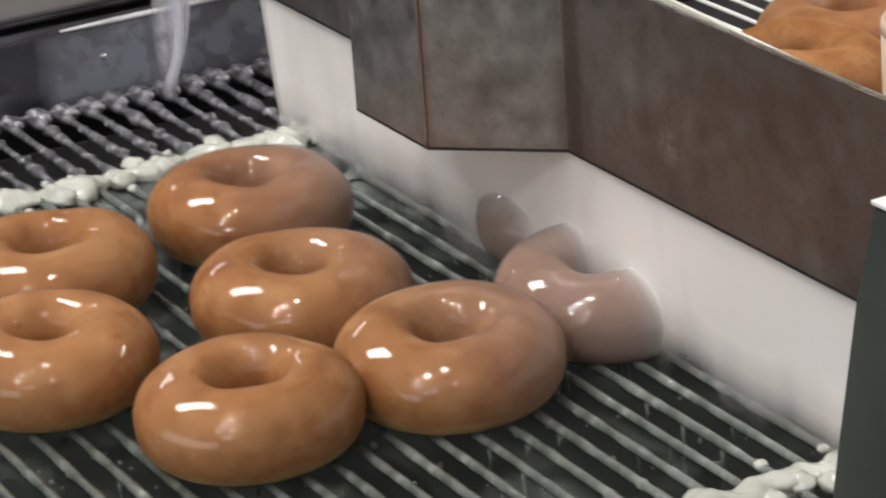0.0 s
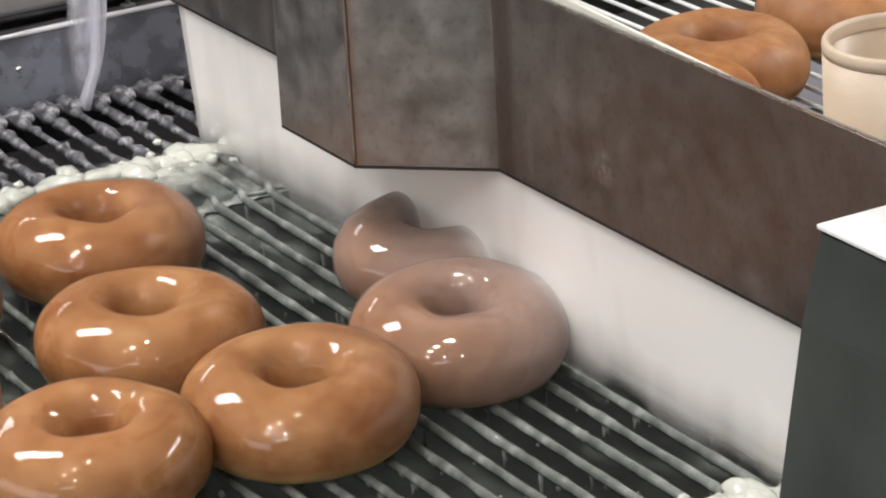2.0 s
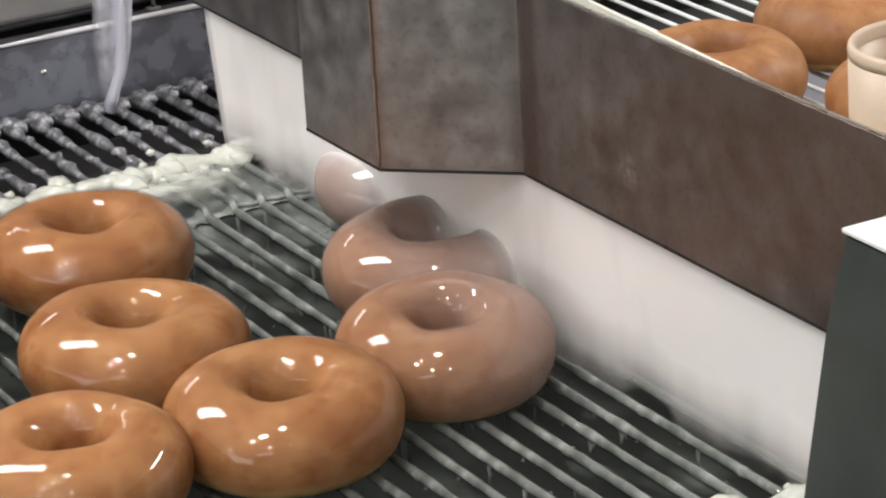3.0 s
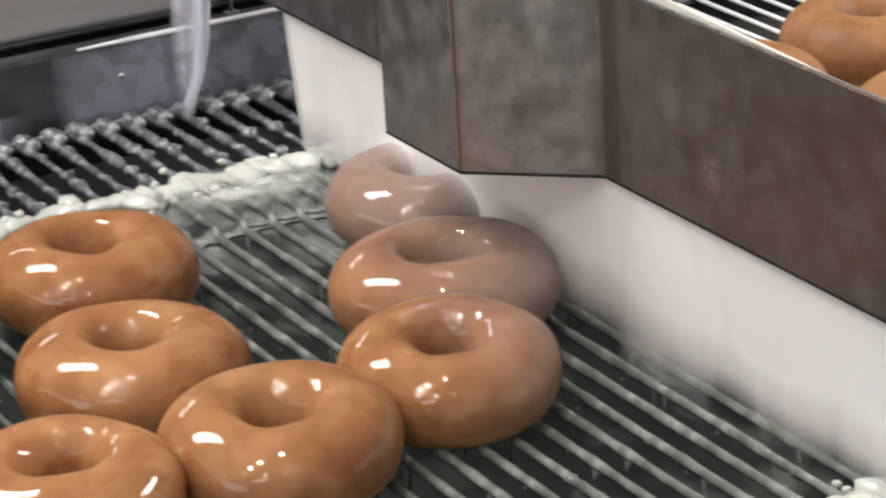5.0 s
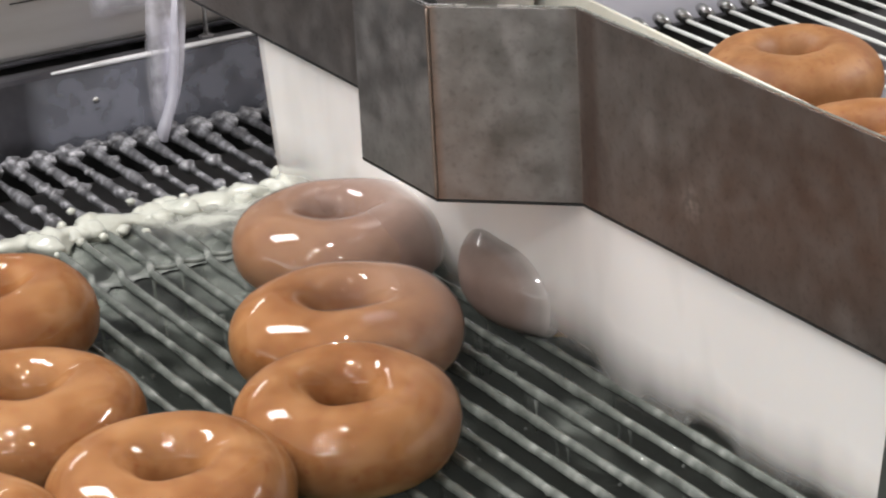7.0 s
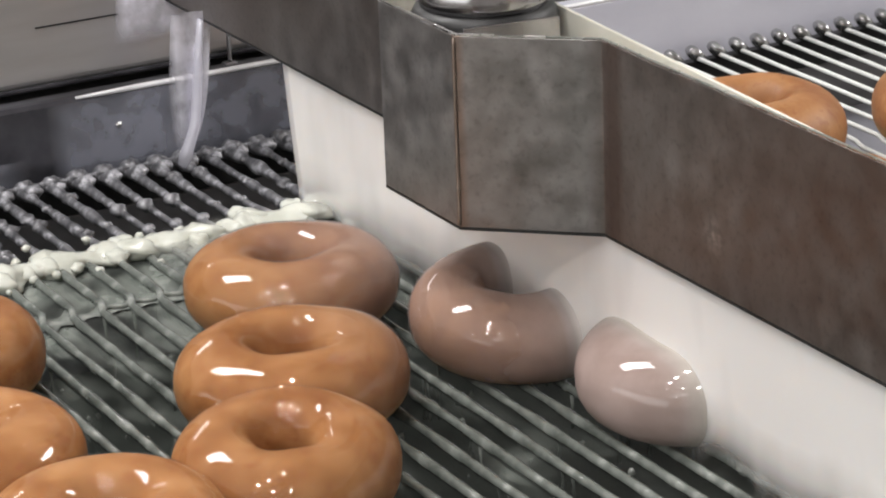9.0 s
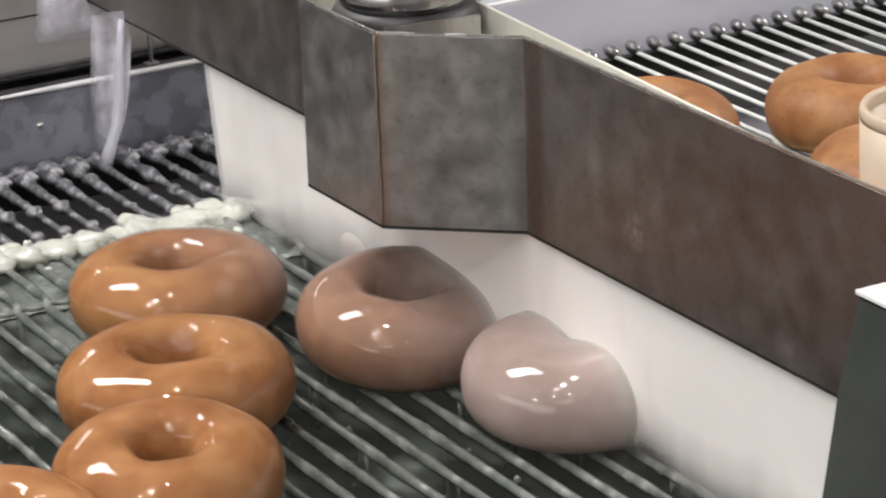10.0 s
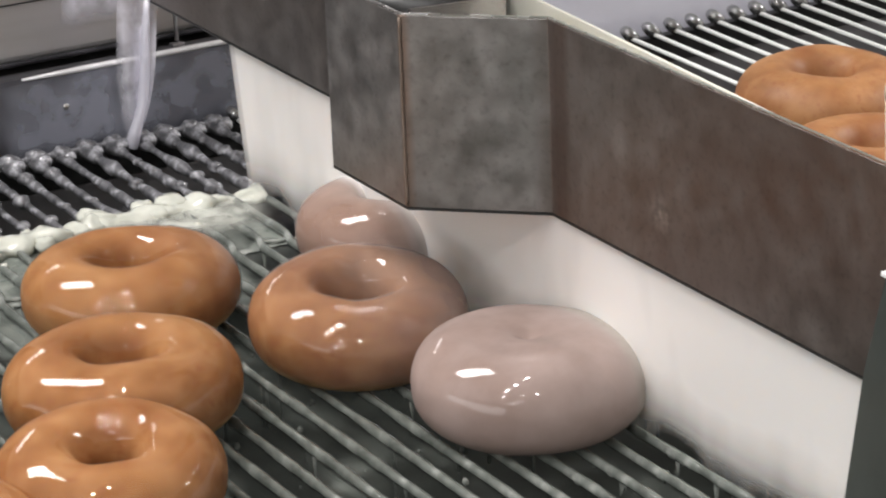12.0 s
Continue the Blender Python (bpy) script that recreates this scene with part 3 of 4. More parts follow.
def trough():
    ob = thing("glaze_trough", "brown-tinted stainless steel glaze trough over the belt", "trough")
    plan = [(0.0, -0.31), (0.0, 0.0), (-0.0445, 0.0405), (-0.0445, 0.106), (0.0, 0.147), (0.0, 0.50)]
    plan.reverse()
    plan = [(x, y) for x, y in plan]
    front = part("front_plate", sheet("front_plate", M["steel"], plan, H0, H1, 0.0016), ob, "folded stainless front plate with a boxed bump")
    # bright rim on the cut upper edge
    part("rim", sheet("rim", M["edge"], plan, H1 + 0.0001, H1 + 0.0007, 0.0014, 0.0), ob, "bright cut steel edge")
    # black strip that paints the shaded line under the front plate
    part("lower_edge_shade", sheet("lower_edge_shade", M["rubber"], plan, H0 - 0.0011, H0 - 0.0002, 0.0018, 0.0), ob, "dark strip painting the shade along the lower edge")
    for x, y in ((-0.0448, 0.0402),):
        pts = [Vector((x, y, H0 + 0.001 + (H1 - H0 - 0.002) * i / 24)) for i in range(25)]
        rad = [0.0007 + 0.0004 * noise.noise(Vector((i * 0.9, x * 90, y * 50))) for i in range(25)]
        part("weld_seam", joined("weld_seam", [tube(pts, rad, 6)], M["weld"]), front, "brown heat-tinted weld seam")
    back = [(0.022, -0.31), (0.022, 0.0), (0.022, 0.08), (0.024, 0.50)]
    part("back_plate", sheet("back_plate", M["glaze_pool"], back[::-1], H0, 0.15, 0.0016, 0.0003, [0.152, 0.1520, 0.1495, 0.1390]), ob, "back plate coated in white glaze")
    part("trough_floor", box("trough_floor", M["steel_dark"], 0.0030, 0.0215, -0.309, 0.499, H0 + 0.002, H0 + 0.0035), ob)
    part("end_plate", box("end_plate", M["steel"], 0.0002, 0.0225, 0.4995, 0.5010, H0, 0.150), ob)
    part("end_plate", box("end_plate", M["steel"], 0.0002, 0.0225, -0.3115, -0.3100, H0, 0.140), ob)
    part("divider", sheet("divider", M["chrome"], [(0.0075, 0.046), (-0.034, 0.052)], 0.118, 0.1555, 0.0014), ob, "small bright divider plate")
    part("cup_shelf", box("cup_shelf", M["steel_dark"], 0.024, 0.098, -0.228, -0.150, 0.092, 0.095, 0.0008), ob)
    # glaze standing in the trough
    pool = thing("glaze_bath", "white liquid glaze standing in the steel trough", "glaze")
    bm = bmesh.new()
    rows = []
    for i in range(60):
        y = -0.308 + 0.806 * i / 59
        xl = 0.0040
        if 0.0 < y < 0.0405:
            xl = -y * 1.09 + 0.0060
        elif 0.0405 <= y <= 0.106:
            xl = -0.0400
        elif 0.106 < y < 0.147:
            xl = -(0.147 - y) * 1.03 + 0.0060
        rows.append([bm.verts.new((xl + (0.0215 - xl) * k / 4, y, 0.131 + 0.0006 * noise.noise(Vector((k, y * 40, 0))))) for k in range(5)]
                    + [bm.verts.new((0.0215, y, 0.080)), bm.verts.new((max(xl, 0.003), y, 0.080))])
    for a, c in zip(rows, rows[1:]):
        for k in range(7):
            bm.faces.new((a[k], a[(k + 1) % 7], c[(k + 1) % 7], c[k]))
    bm.faces.new(rows[0])
    bm.faces.new(rows[-1][::-1])
    part("liquid", from_bm("liquid", bm, M["glaze_pool"], False), pool)
    # feed pipe
    pipe = thing("feed_pipe", "shiny steel glaze feed pipe standing in the trough box", "pipe")
    pipe.matrix_basis = pose(-0.009, 0.079, 0.131)
    part("gasket", lathe("gasket", M["rubber"], [(0, 0.0), (0.030, 0.0), (0.0305, 0.022), (0.0285, 0.0255), (0.0, 0.0255)]), pipe, "black rubber gasket")
    part("ferrule", lathe("ferrule", M["chrome"], [(0, 0.0258), (0.0268, 0.0258), (0.0275, 0.029), (0.0275, 0.034), (0.0262, 0.0365), (0.0262, 0.041), (0.0268, 0.042), (0.0268, 0.048), (0.0255, 0.050), (0.0, 0.050)]), pipe, "ringed steel ferrule")
    part("tube", lathe("tube", M["chrome"], [(0, 0.0502), (0.0248, 0.0502), (0.0248, 0.40), (0, 0.40)]), pipe)
    rod = thing("support_rod", "thin bright steel support rod", "rod")
    part("rod", joined("rod", [tube([Vector((0.027, 0.4215, 0.0405)), Vector((0.027, 0.4215, 0.110))], [0.0012, 0.0012], 8)], M["edge"]), rod)
    part("foot", box("foot", M["steel_dark"], 0.0235, 0.0305, 0.4195, 0.4240, 0.0390, 0.0412, 0.0005), rod)


trough()


def curtain():
    ob = thing("glaze_curtain", "smooth creamy white sheet of falling glaze", "glaze curtain")
    verts, faces = [], []
    ny, nz = 90, 16
    for i in range(ny + 1):
        for k in range(nz + 1):
            u, w = i / ny, k / nz
            z = (H0 + 0.004) * (1 - w) - 0.004 * w
            far = 0.3042 - 0.0140 * w ** 1.2
            near = -0.300 + 0.05 * w
            y = far + (near - far) * u
            x = 0.0030 + 0.0012 * w * noise.noise(Vector((y * 14, z * 6, 0.3))) + 0.0006 * math.sin(w * 2)
            verts.append(Vector((x, y, z)))
    for i in range(ny):
        for k in range(nz):
            a = i * (nz + 1) + k
            faces.append((a, a + 1, a + nz + 2, a + nz + 1))
    me = mesh_of("sheet", verts, faces, M["curtain"])
    sh = part("sheet", me, ob)
    so = sh.modifiers.new("thickness", "SOLIDIFY")
    so.thickness, so.offset = 0.0009, 1
    # the puddle where the sheet's far end runs on to the wires
    bm = bmesh.new()
    nx, ny = 26, 20
    grid = [[bm.verts.new((-0.088 + 0.094 * i / nx, 0.236 + 0.068 * k / ny, 0.0026 + 0.0016 * noise.noise(Vector((i * 0.45, k * 0.45, 2))))) for k in range(ny + 1)] for i in range(nx + 1)]
    for i in range(nx):
        for k in range(ny):
            bm.faces.new((grid[i][k], grid[i + 1][k], grid[i + 1][k + 1], grid[i][k + 1]))
    part("puddle", from_bm("puddle", bm, M["puddle"], True), ob, "pale wet puddle of glaze on the wires")


curtain()


def rails_and_hood():
    rail = thing("side_rail", "grey stainless steel side rail along the belt", "rail")
    prof = [(0.416, -0.112), (0.416, 0.0365), (0.4172, 0.0388), (0.4195, 0.0392), (0.4260, 0.0392), (0.4272, 0.0380), (0.4272, -0.112)]
    verts, faces, n = [], [], len(prof)
    xs = [-0.75, -0.4, -0.2, 0.0, 0.185]
    for x in xs:
        verts += [Vector((x, y, z)) for y, z in prof]
    for i in range(len(xs) - 1):
        for k in range(n - 1):
            faces.append((i * n + k, (i + 1) * n + k, (i + 1) * n + k + 1, i * n + k + 1))
    me = mesh_of("rail_plate", verts, faces, M["rail"], False)
    part("rail_plate", me, rail)
    # pale stretch stands in for the highlight along the rail's edge
    part("lit_rolled_edge", joined("lit_rolled_edge", [tube([Vector((x, 0.4172, 0.0382)) for x in (-0.062, -0.03, 0.05, 0.185)], [0.0008, 0.0016, 0.0016, 0.0015], 10)], M["edge_pale"]), rail, "rolled upper edge, pale only where its highlight runs")
    # added black sheet that fills the gap below the hood with shade
    part("gap_shade", box("gap_shade", M["rubber"], -0.75, 1.3, 0.4275, 0.70, 0.026, 0.030), rail, "black sheet for the shaded gap under the hood")
    # the side rail carried on; its brighter light is put into a paler tone
    inf = thing("infeed_rail", "infeed length of the side rail in a brighter-lit lavender grey", "rail")
    xr = [0.186, 0.5, 0.9, 1.3]
    verts, faces = [], []
    for x in xr:
        verts += [Vector((x, y, z)) for y, z in prof]
    for i in range(len(xr) - 1):
        for k in range(n - 1):
            faces.append((i * n + k, (i + 1) * n + k, (i + 1) * n + k + 1, i * n + k + 1))
    part("rail_plate", mesh_of("rail_plate", verts, faces, M["rail_light"], False), inf)
    part("lit_rolled_edge", joined("lit_rolled_edge", [tube([Vector((x, 0.4172, 0.0382)) for x in xr], [0.0014] * len(xr), 10)], M["edge_pale"]), inf, "pale rolled upper edge")
    bolt = lathe("bolt", M["edge"], [(0, 0.0), (0.0019, 0.0), (0.0017, 0.0009), (0.0009, 0.0014), (0, 0.0015)], 14)
    for x in (-0.24, -0.0398):
        part("bolt", bolt, rail, "small domed bolt", pose(x, 0.416, 0.0205, 90, 0, 0))
    guide = thing("chain_guide", "black chain guide under the belt edge", "guide")
    part("strip", box("strip", M["rubber"], -0.75, 1.3, 0.407, 0.4145, -0.02, -0.004, 0.001), guide)
    part("bracket", box("bracket", M["steel_dark"], -0.75, 1.3, 0.4085, 0.4150, -0.05, -0.0205, 0.001), guide)
    hood = thing("hood", "brown-grey stainless steel hood behind the belt", "hood")
    bm = box_bm(-0.106, 0.17, 0.440, 0.60, 0.0400, 0.185, 0.004, 3)
    part("shell", from_bm("shell", bm, M["hood"]), hood)
    part("seam", box("seam", M["rubber"], -0.072, -0.022, 0.4392, 0.4399, 0.0712, 0.0719), hood, "thin dark seam")
    part("drip_lip", box("drip_lip", M["rail"], -0.100, 0.16, 0.4365, 0.4396, 0.0392, 0.0418, 0.001), hood)
    pan = thing("back_panel", "grey-green panel behind the infeed side", "panel")
    part("plate", box("plate", M["panel"], 0.172, 1.3, 0.470, 0.478, -0.10, 0.50, 0.002), pan)
    post = thing("frame_post", "dark steel frame beside the hood", "frame")
    part("panel", box("panel", M["rubber"], -0.75, -0.110, 0.620, 0.630, -0.10, 0.26), post)
    bar = tube([Vector((-0.145, 0.452, 0.082)), Vector((-0.112, 0.452, 0.044))], [0.0022, 0.0022], 6)
    part("brace", joined("brace", [bar], M["steel_dark"]), post)
    # glaze with its reflection painted on the hood, and the overflow that falls beside it
    sp = thing("hood_glaze_reflection", "lavender white patch on the hood for glaze and its reflection", "glaze")
    bm = bmesh.new()
    rows = []
    for i in range(13):
        w = i / 12
        z = 0.057 + 0.05 * w
        lo = -0.0300 + 0.008 * w + 0.0018 * noise.noise(Vector((w * 5, 0, 1)))
        hi = 0.0100 + 0.005 * w + 0.003 * noise.noise(Vector((w * 4, 3, 1)))
        rows.append([bm.verts.new((lo + (hi - lo) * k / 8, 0.4394 - 0.0016 * math.sin(math.pi * k / 8) * math.sin(math.pi * min(1, w * 1.2 + 0.08) * 0.9), z - 0.003 * math.sin(math.pi * k / 8) * (1 - w))) for k in range(9)])
    for a, c in zip(rows, rows[1:]):
        for k in range(8):
            bm.faces.new((a[k], a[k + 1], c[k + 1], c[k]))
    part("film", from_bm("film", bm, M["smear"], True), sp)
    st = thing("glaze_overflow", "thin white stream of glaze falling beside the hood", "glaze stream")
    pts = [Vector(p) for p in ((-0.0155, 0.392, 0.001), (-0.0125, 0.391, 0.010), (-0.0085, 0.390, 0.022), (-0.0065, 0.390, 0.036), (-0.0045, 0.390, 0.055), (-0.002, 0.390, 0.076))]
    part("rope", joined("rope", [tube(pts, [0.0062, 0.0050, 0.0042, 0.0038, 0.0034, 0.0022], 12, 0.6)], M["stream"]), st)
    verts, faces = [], []
    for i in range(15):
        w = i / 14
        z = 0.006 + 0.074 * w
        lo = -0.0180 - 0.0050 * math.sin(min(1, w * 2.2) * math.pi / 2) + 0.006 * w
        hi = -0.0110 + 0.0190 * w ** 0.8 + 0.0014 * math.sin(5 * w)
        for k in range(9):
            verts.append(Vector((lo + (hi - lo) * k / 8, 0.392 + 0.0016 * math.sin(k * 1.3 + w * 3), z)))
    for i in range(14):
        for k in range(8):
            a = i * 9 + k
            faces.append((a, a + 1, a + 10, a + 9))
    veil = part("veil", mesh_of("veil", verts, faces, M["veil"]), st, "translucent lavender veil of glaze")
    # pale layers for splashed glaze and the whitish reflections on the rail
    dr = thing("glaze_reflection_patch", "cloudy patch of glaze and painted reflections on the side rail", "glaze")
    for x0, x1, z0, z1 in ((-0.078, -0.004, -0.006, 0.0366), (-0.020, 0.075, -0.006, 0.0366), (-0.19, -0.090, -0.004, 0.011)):
        bm = bmesh.new()
        grid = [[bm.verts.new((x0 + (x1 - x0) * i / 8, 0.4157 - 0.0003 * math.sin(math.pi * i / 8) * math.sin(math.pi * k / 6), z0 + (z1 - z0) * k / 6)) for i in range(9)] for k in range(7)]
        for k in range(6):
            for i in range(8):
                bm.faces.new((grid[k][i], grid[k][i + 1], grid[k + 1][i + 1], grid[k + 1][i]))
        part("smear", from_bm("smear", bm, M["dried_reflect"], True), dr)
    tray = thing("drip_tray", "wet drip tray, near-black for the shade under the wire belt", "tray")
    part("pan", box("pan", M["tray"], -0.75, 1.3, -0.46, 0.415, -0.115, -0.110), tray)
    part("near_wall", box("near_wall", M["steel_dark"], -0.75, 1.3, -0.4725, -0.461, -0.115, 0.01, 0.001), tray)
    for x in (-0.7, 1.25):
        for y in (-0.44, 0.39):
            part("leg", box("leg", M["steel_dark"], x - 0.02, x + 0.02, y - 0.02, y + 0.02, -0.9, -0.1155, 0.002), tray)


rails_and_hood()


def guard_and_cup():
    gd = thing("end_guard", "dark grey-green steel guard with a white top", "guard")
    prof = [(-0.0385, 0.141), (-0.0462, 0.110), (-0.0560, 0.052), (-0.0640, 0.006), (-0.0025, 0.006), (-0.0025, 0.141)]
    bm = bmesh.new()
    a = [bm.verts.new((x, -0.270, z)) for x, z in prof]
    c = [bm.verts.new((x, -0.440, z)) for x, z in prof]
    bm.faces.new(a)
    bm.faces.new(c[::-1])
    for k in range(len(prof)):
        bm.faces.new((a[k], a[(k + 1) % 6], c[(k + 1) % 6], c[k]))
    bmesh.ops.bevel(bm, geom=bm.edges[:], offset=0.0008, segments=2, affect="EDGES")
    part("body", from_bm("body", bm, M["guard"]), gd)
    part("top_plate", box("top_plate", M["white_top"], -0.0395, -0.0025, -0.440, -0.2692, 0.1412, 0.1430, 0.0005), gd, "white top plate")
    part("foot", box("foot", M["guard"], -0.060, -0.004, -0.455, -0.435, -0.070, 0.0058, 0.001), gd)
    cup = thing("plastic_cup", "beige translucent plastic cup on the trough", "cup")
    cup.matrix_basis = pose(0.061, -0.188, 0.095)
    part("wall", lathe("wall", M["plastic"], [(0, 0.0), (0.0285, 0.0), (0.0292, 0.003), (0.0301, 0.0660), (0.0272, 0.0660), (0.0262, 0.006), (0, 0.005)]), cup)
    part("rim", lathe("rim", M["plastic"], [(0.0270, 0.0662), (0.0301, 0.0662), (0.0303, 0.0685), (0.0301, 0.0702), (0.0295, 0.0712), (0.0282, 0.0712), (0.0274, 0.0700), (0.0270, 0.0662)]), cup, "pale rounded rim")


guard_and_cup()


# ---- the belt ----
PITCH, PHASE = 0.0144, 0.1122
JOINTS = (0.225,)
Y_FAR, Y_NEAR = 0.404, -0.44


def bend(y):
    return sum(0.0020 * math.tanh((y - j) / 0.004) for j in JOINTS)


def wire_mesh(name, seed, glazed):
    pts, rad = [], []
    n = 150
    for i in range(n + 1):
        y = Y_NEAR + (Y_FAR - Y_NEAR) * i / n
        shift = bend(y)
        wob = 0.0004 * noise.noise(Vector((y * 18, seed * 7, 0)))
        pts.append(Vector((shift + wob, y, 0.0)))
        if glazed:
            r = 0.00215 + 0.0006 * noise.noise(Vector((y * 60, seed * 3.1, 5))) + 0.0003 * noise.noise(Vector((y * 190, seed, 2)))
            if y > 0.292:
                q = noise.noise(Vector((y * 42, seed * 2.3, 9))) + 0.4 * noise.noise(Vector((y * 130, seed * 1.3, 4)))
                r = 0.0021 + max(-0.15, q) * 0.0026 + 0.0030 * max(0, (y - 0.382) / 0.022) ** 0.7 * (0.8 + 0.5 * noise.noise(Vector((y * 80, seed * 1.9, 2))))
        else:
            r = 0.00128
        rad.append(r)
    pieces = [tube(pts, rad, 8)]
    rw = 0.0019 if glazed else 0.0013
    if glazed:
        pieces.append(tube([Vector((-0.004, Y_FAR - 0.004, 0.001)), Vector((0.004, Y_FAR - 0.003, 0.002)), Vector((PITCH - 0.004, Y_FAR - 0.005, 0.001))], [rw * 1.1] * 3, 7))
    for j in JOINTS if seed % 9 in (1, 3, 4, 8) else ():
        cross = [Vector((-0.001 + PITCH * k / 6, j + 0.0012 * math.sin(k), -0.0004)) for k in range(7)]
        pieces.append(tube(cross, [rw * 0.55] * 7, 7))
    if glazed:
        rng = random.Random(seed)
        pieces.append(blob((0.003, Y_FAR - 0.004, 0.0020), rng.uniform(0.0044, 0.0060), seed, 0.7, 18, 14, 0.30))
        pieces.append(blob((0.004, Y_FAR - 0.012, 0.0020), rng.uniform(0.0030, 0.0050), seed + 3, 0.7, 16, 12, 0.22))
        for _ in range(3):
            pieces.append(blob((0.002 + rng.uniform(-0.001, 0.001), rng.uniform(0.30, 0.395), 0.0006), rng.uniform(0.0026, 0.0046), rng.random() * 9, 0.7, 12, 8, 0.4))
        for _ in range(8):  # beads of wet glaze
            yb = rng.uniform(-0.3, 0.27)
            v, f = blob((0, 0, 0), rng.uniform(0.0017, 0.0025), rng.random() * 9, 0.9, 10, 7, 0.35)
            long = rng.uniform(1.2, 2.6)
            pieces.append(([Vector((bend(yb) + p.x, yb + p.y * long, p.z - 0.0003)) for p in v], f))
    return joined(name, pieces, M["glazed_wire"] if glazed else M["clean_wire"])


def eye_mesh(name):
    """The dark eye at a wire's far end that hooks on to the next wire."""
    ring = [Vector((0.0028 + 0.0024 * math.cos(a), Y_FAR + 0.0034 * math.sin(a) + 0.001, 0.0012 - 0.0026 * math.cos(a))) for a in [math.pi * 2 * k / 13 for k in range(14)]]
    return joined(name, [tube(ring, [0.0031] * 14, 9)], M["chrome_dark"])


def web_mesh(name, seed):
    """Glaze caught in the corners of a joint between two wires, with strands that hang below."""
    rng = random.Random(seed)
    pieces = []
    for j in JOINTS:
        wide = rng.uniform(0.006, 0.017)
        verts, faces = [], []
        for i in range(5):
            for k in range(6):
                u, w = k / 5, i / 4
                y0 = j - wide * (0.35 + 0.65 * abs(2 * u - 1) ** 1.5) * (1 if rng.random() > 0.1 else 0.6)
                y1 = j + wide * 0.6 * (0.3 + 0.7 * abs(2 * u - 1) ** 1.5)
                verts.append(Vector((PITCH * u, y0 + (y1 - y0) * w, -0.0006 - 0.001 * math.sin(math.pi * u))))
        for i in range(4):
            for k in range(5):
                a = i * 6 + k
                faces.append((a, a + 1, a + 7, a + 6))
        pieces.append((verts, faces))
    for _ in range(2):  # torn flaps of glaze that hang from the wire
        y, ln, wd = rng.uniform(-0.28, 0.27), rng.uniform(0.004, 0.010), rng.uniform(0.003, 0.008)
        verts, faces = [], []
        for i in range(4):
            for k in range(7):
                u, w = k / 6, i / 3
                deep = ln * (0.35 + 0.65 * abs(math.sin(3.1 * u + seed)))
                verts.append(Vector((bend(y) + 0.0008 * math.sin(5 * u + w), y + wd * (u - 0.5) * (1 - 0.25 * w), -0.0012 - deep * w)))
        for i in range(3):
            for k in range(6):
                a = i * 7 + k
                faces.append((a, a + 1, a + 8, a + 7))
        pieces.append((verts, faces))
    for _ in range(7):
        y, ln = rng.uniform(-0.3, 0.28), rng.uniform(0.008, 0.03)
        xb = bend(y)
        pts = [Vector((xb, y, -0.001)), Vector((xb + 0.0003, y, -ln * 0.5)), Vector((xb, y + 0.0006, -ln))]
        pieces.append(tube(pts, [0.0012, 0.0005, 0.0009], 6))
    for _ in range(16):  # small drops that cling below the wires
        y = rng.uniform(-0.28, 0.22)
        pieces.append(blob((bend(y) + rng.uniform(-0.002, PITCH * 0.8), y, -rng.uniform(0.002, 0.016)), rng.uniform(0.0006, 0.0015), rng.random() * 9, 1.1, 7, 5, 0.4))
    return joined(name, pieces, M["glazed_wire"])


def ridge_mesh(name, seed, y, wide, tall):
    """The wet, uneven ridge of glaze that the curtain's end leaves along the belt."""
    x0, x1, segs = -0.50, 0.215, 16
    n = int((x1 - x0) / 0.0016)
    verts, faces = [], []
    for i in range(n + 1):
        x = x0 + (x1 - x0) * i / n
        yc = y + 0.0045 * noise.noise(Vector((x * 38, seed, 0))) + 0.0025 * noise.noise(Vector((x * 95, seed, 3)))
        big = 0.85 + 0.75 * noise.noise(Vector((x * 62, seed * 2, 7))) + 0.25 * noise.noise(Vector((x * 150, seed, 9)))
        for k in range(segs):
            a = 2 * math.pi * k / segs
            cy, cz = math.cos(a), math.sin(a)
            q = max(0.22, big + 0.50 * noise.noise(Vector((x * 85, cy * 1.1, cz * 1.1 + seed * 5))) + 0.16 * noise.noise(Vector((x * 230, cy * 2.4, cz * 2.4 + seed))))
            lip = 1.0 + (0.9 * max(0, noise.noise(Vector((x * 75, seed, 21)))) if cy < 0 else 0)
            verts.append(Vector((x, yc + wide * cy * q * lip, 0.0004 + (tall if cz > 0 else 0.0036) * cz * min(q, 1.5))))
    for i in range(n):
        for k in range(segs):
            faces.append((i * segs + k, i * segs + (k + 1) % segs, (i + 1) * segs + (k + 1) % segs, (i + 1) * segs + k))
    faces.append(tuple(range(segs))[::-1])
    faces.append(tuple(range(n * segs, (n + 1) * segs)))
    return mesh_of(name, verts, faces, M["glaze_lump"])


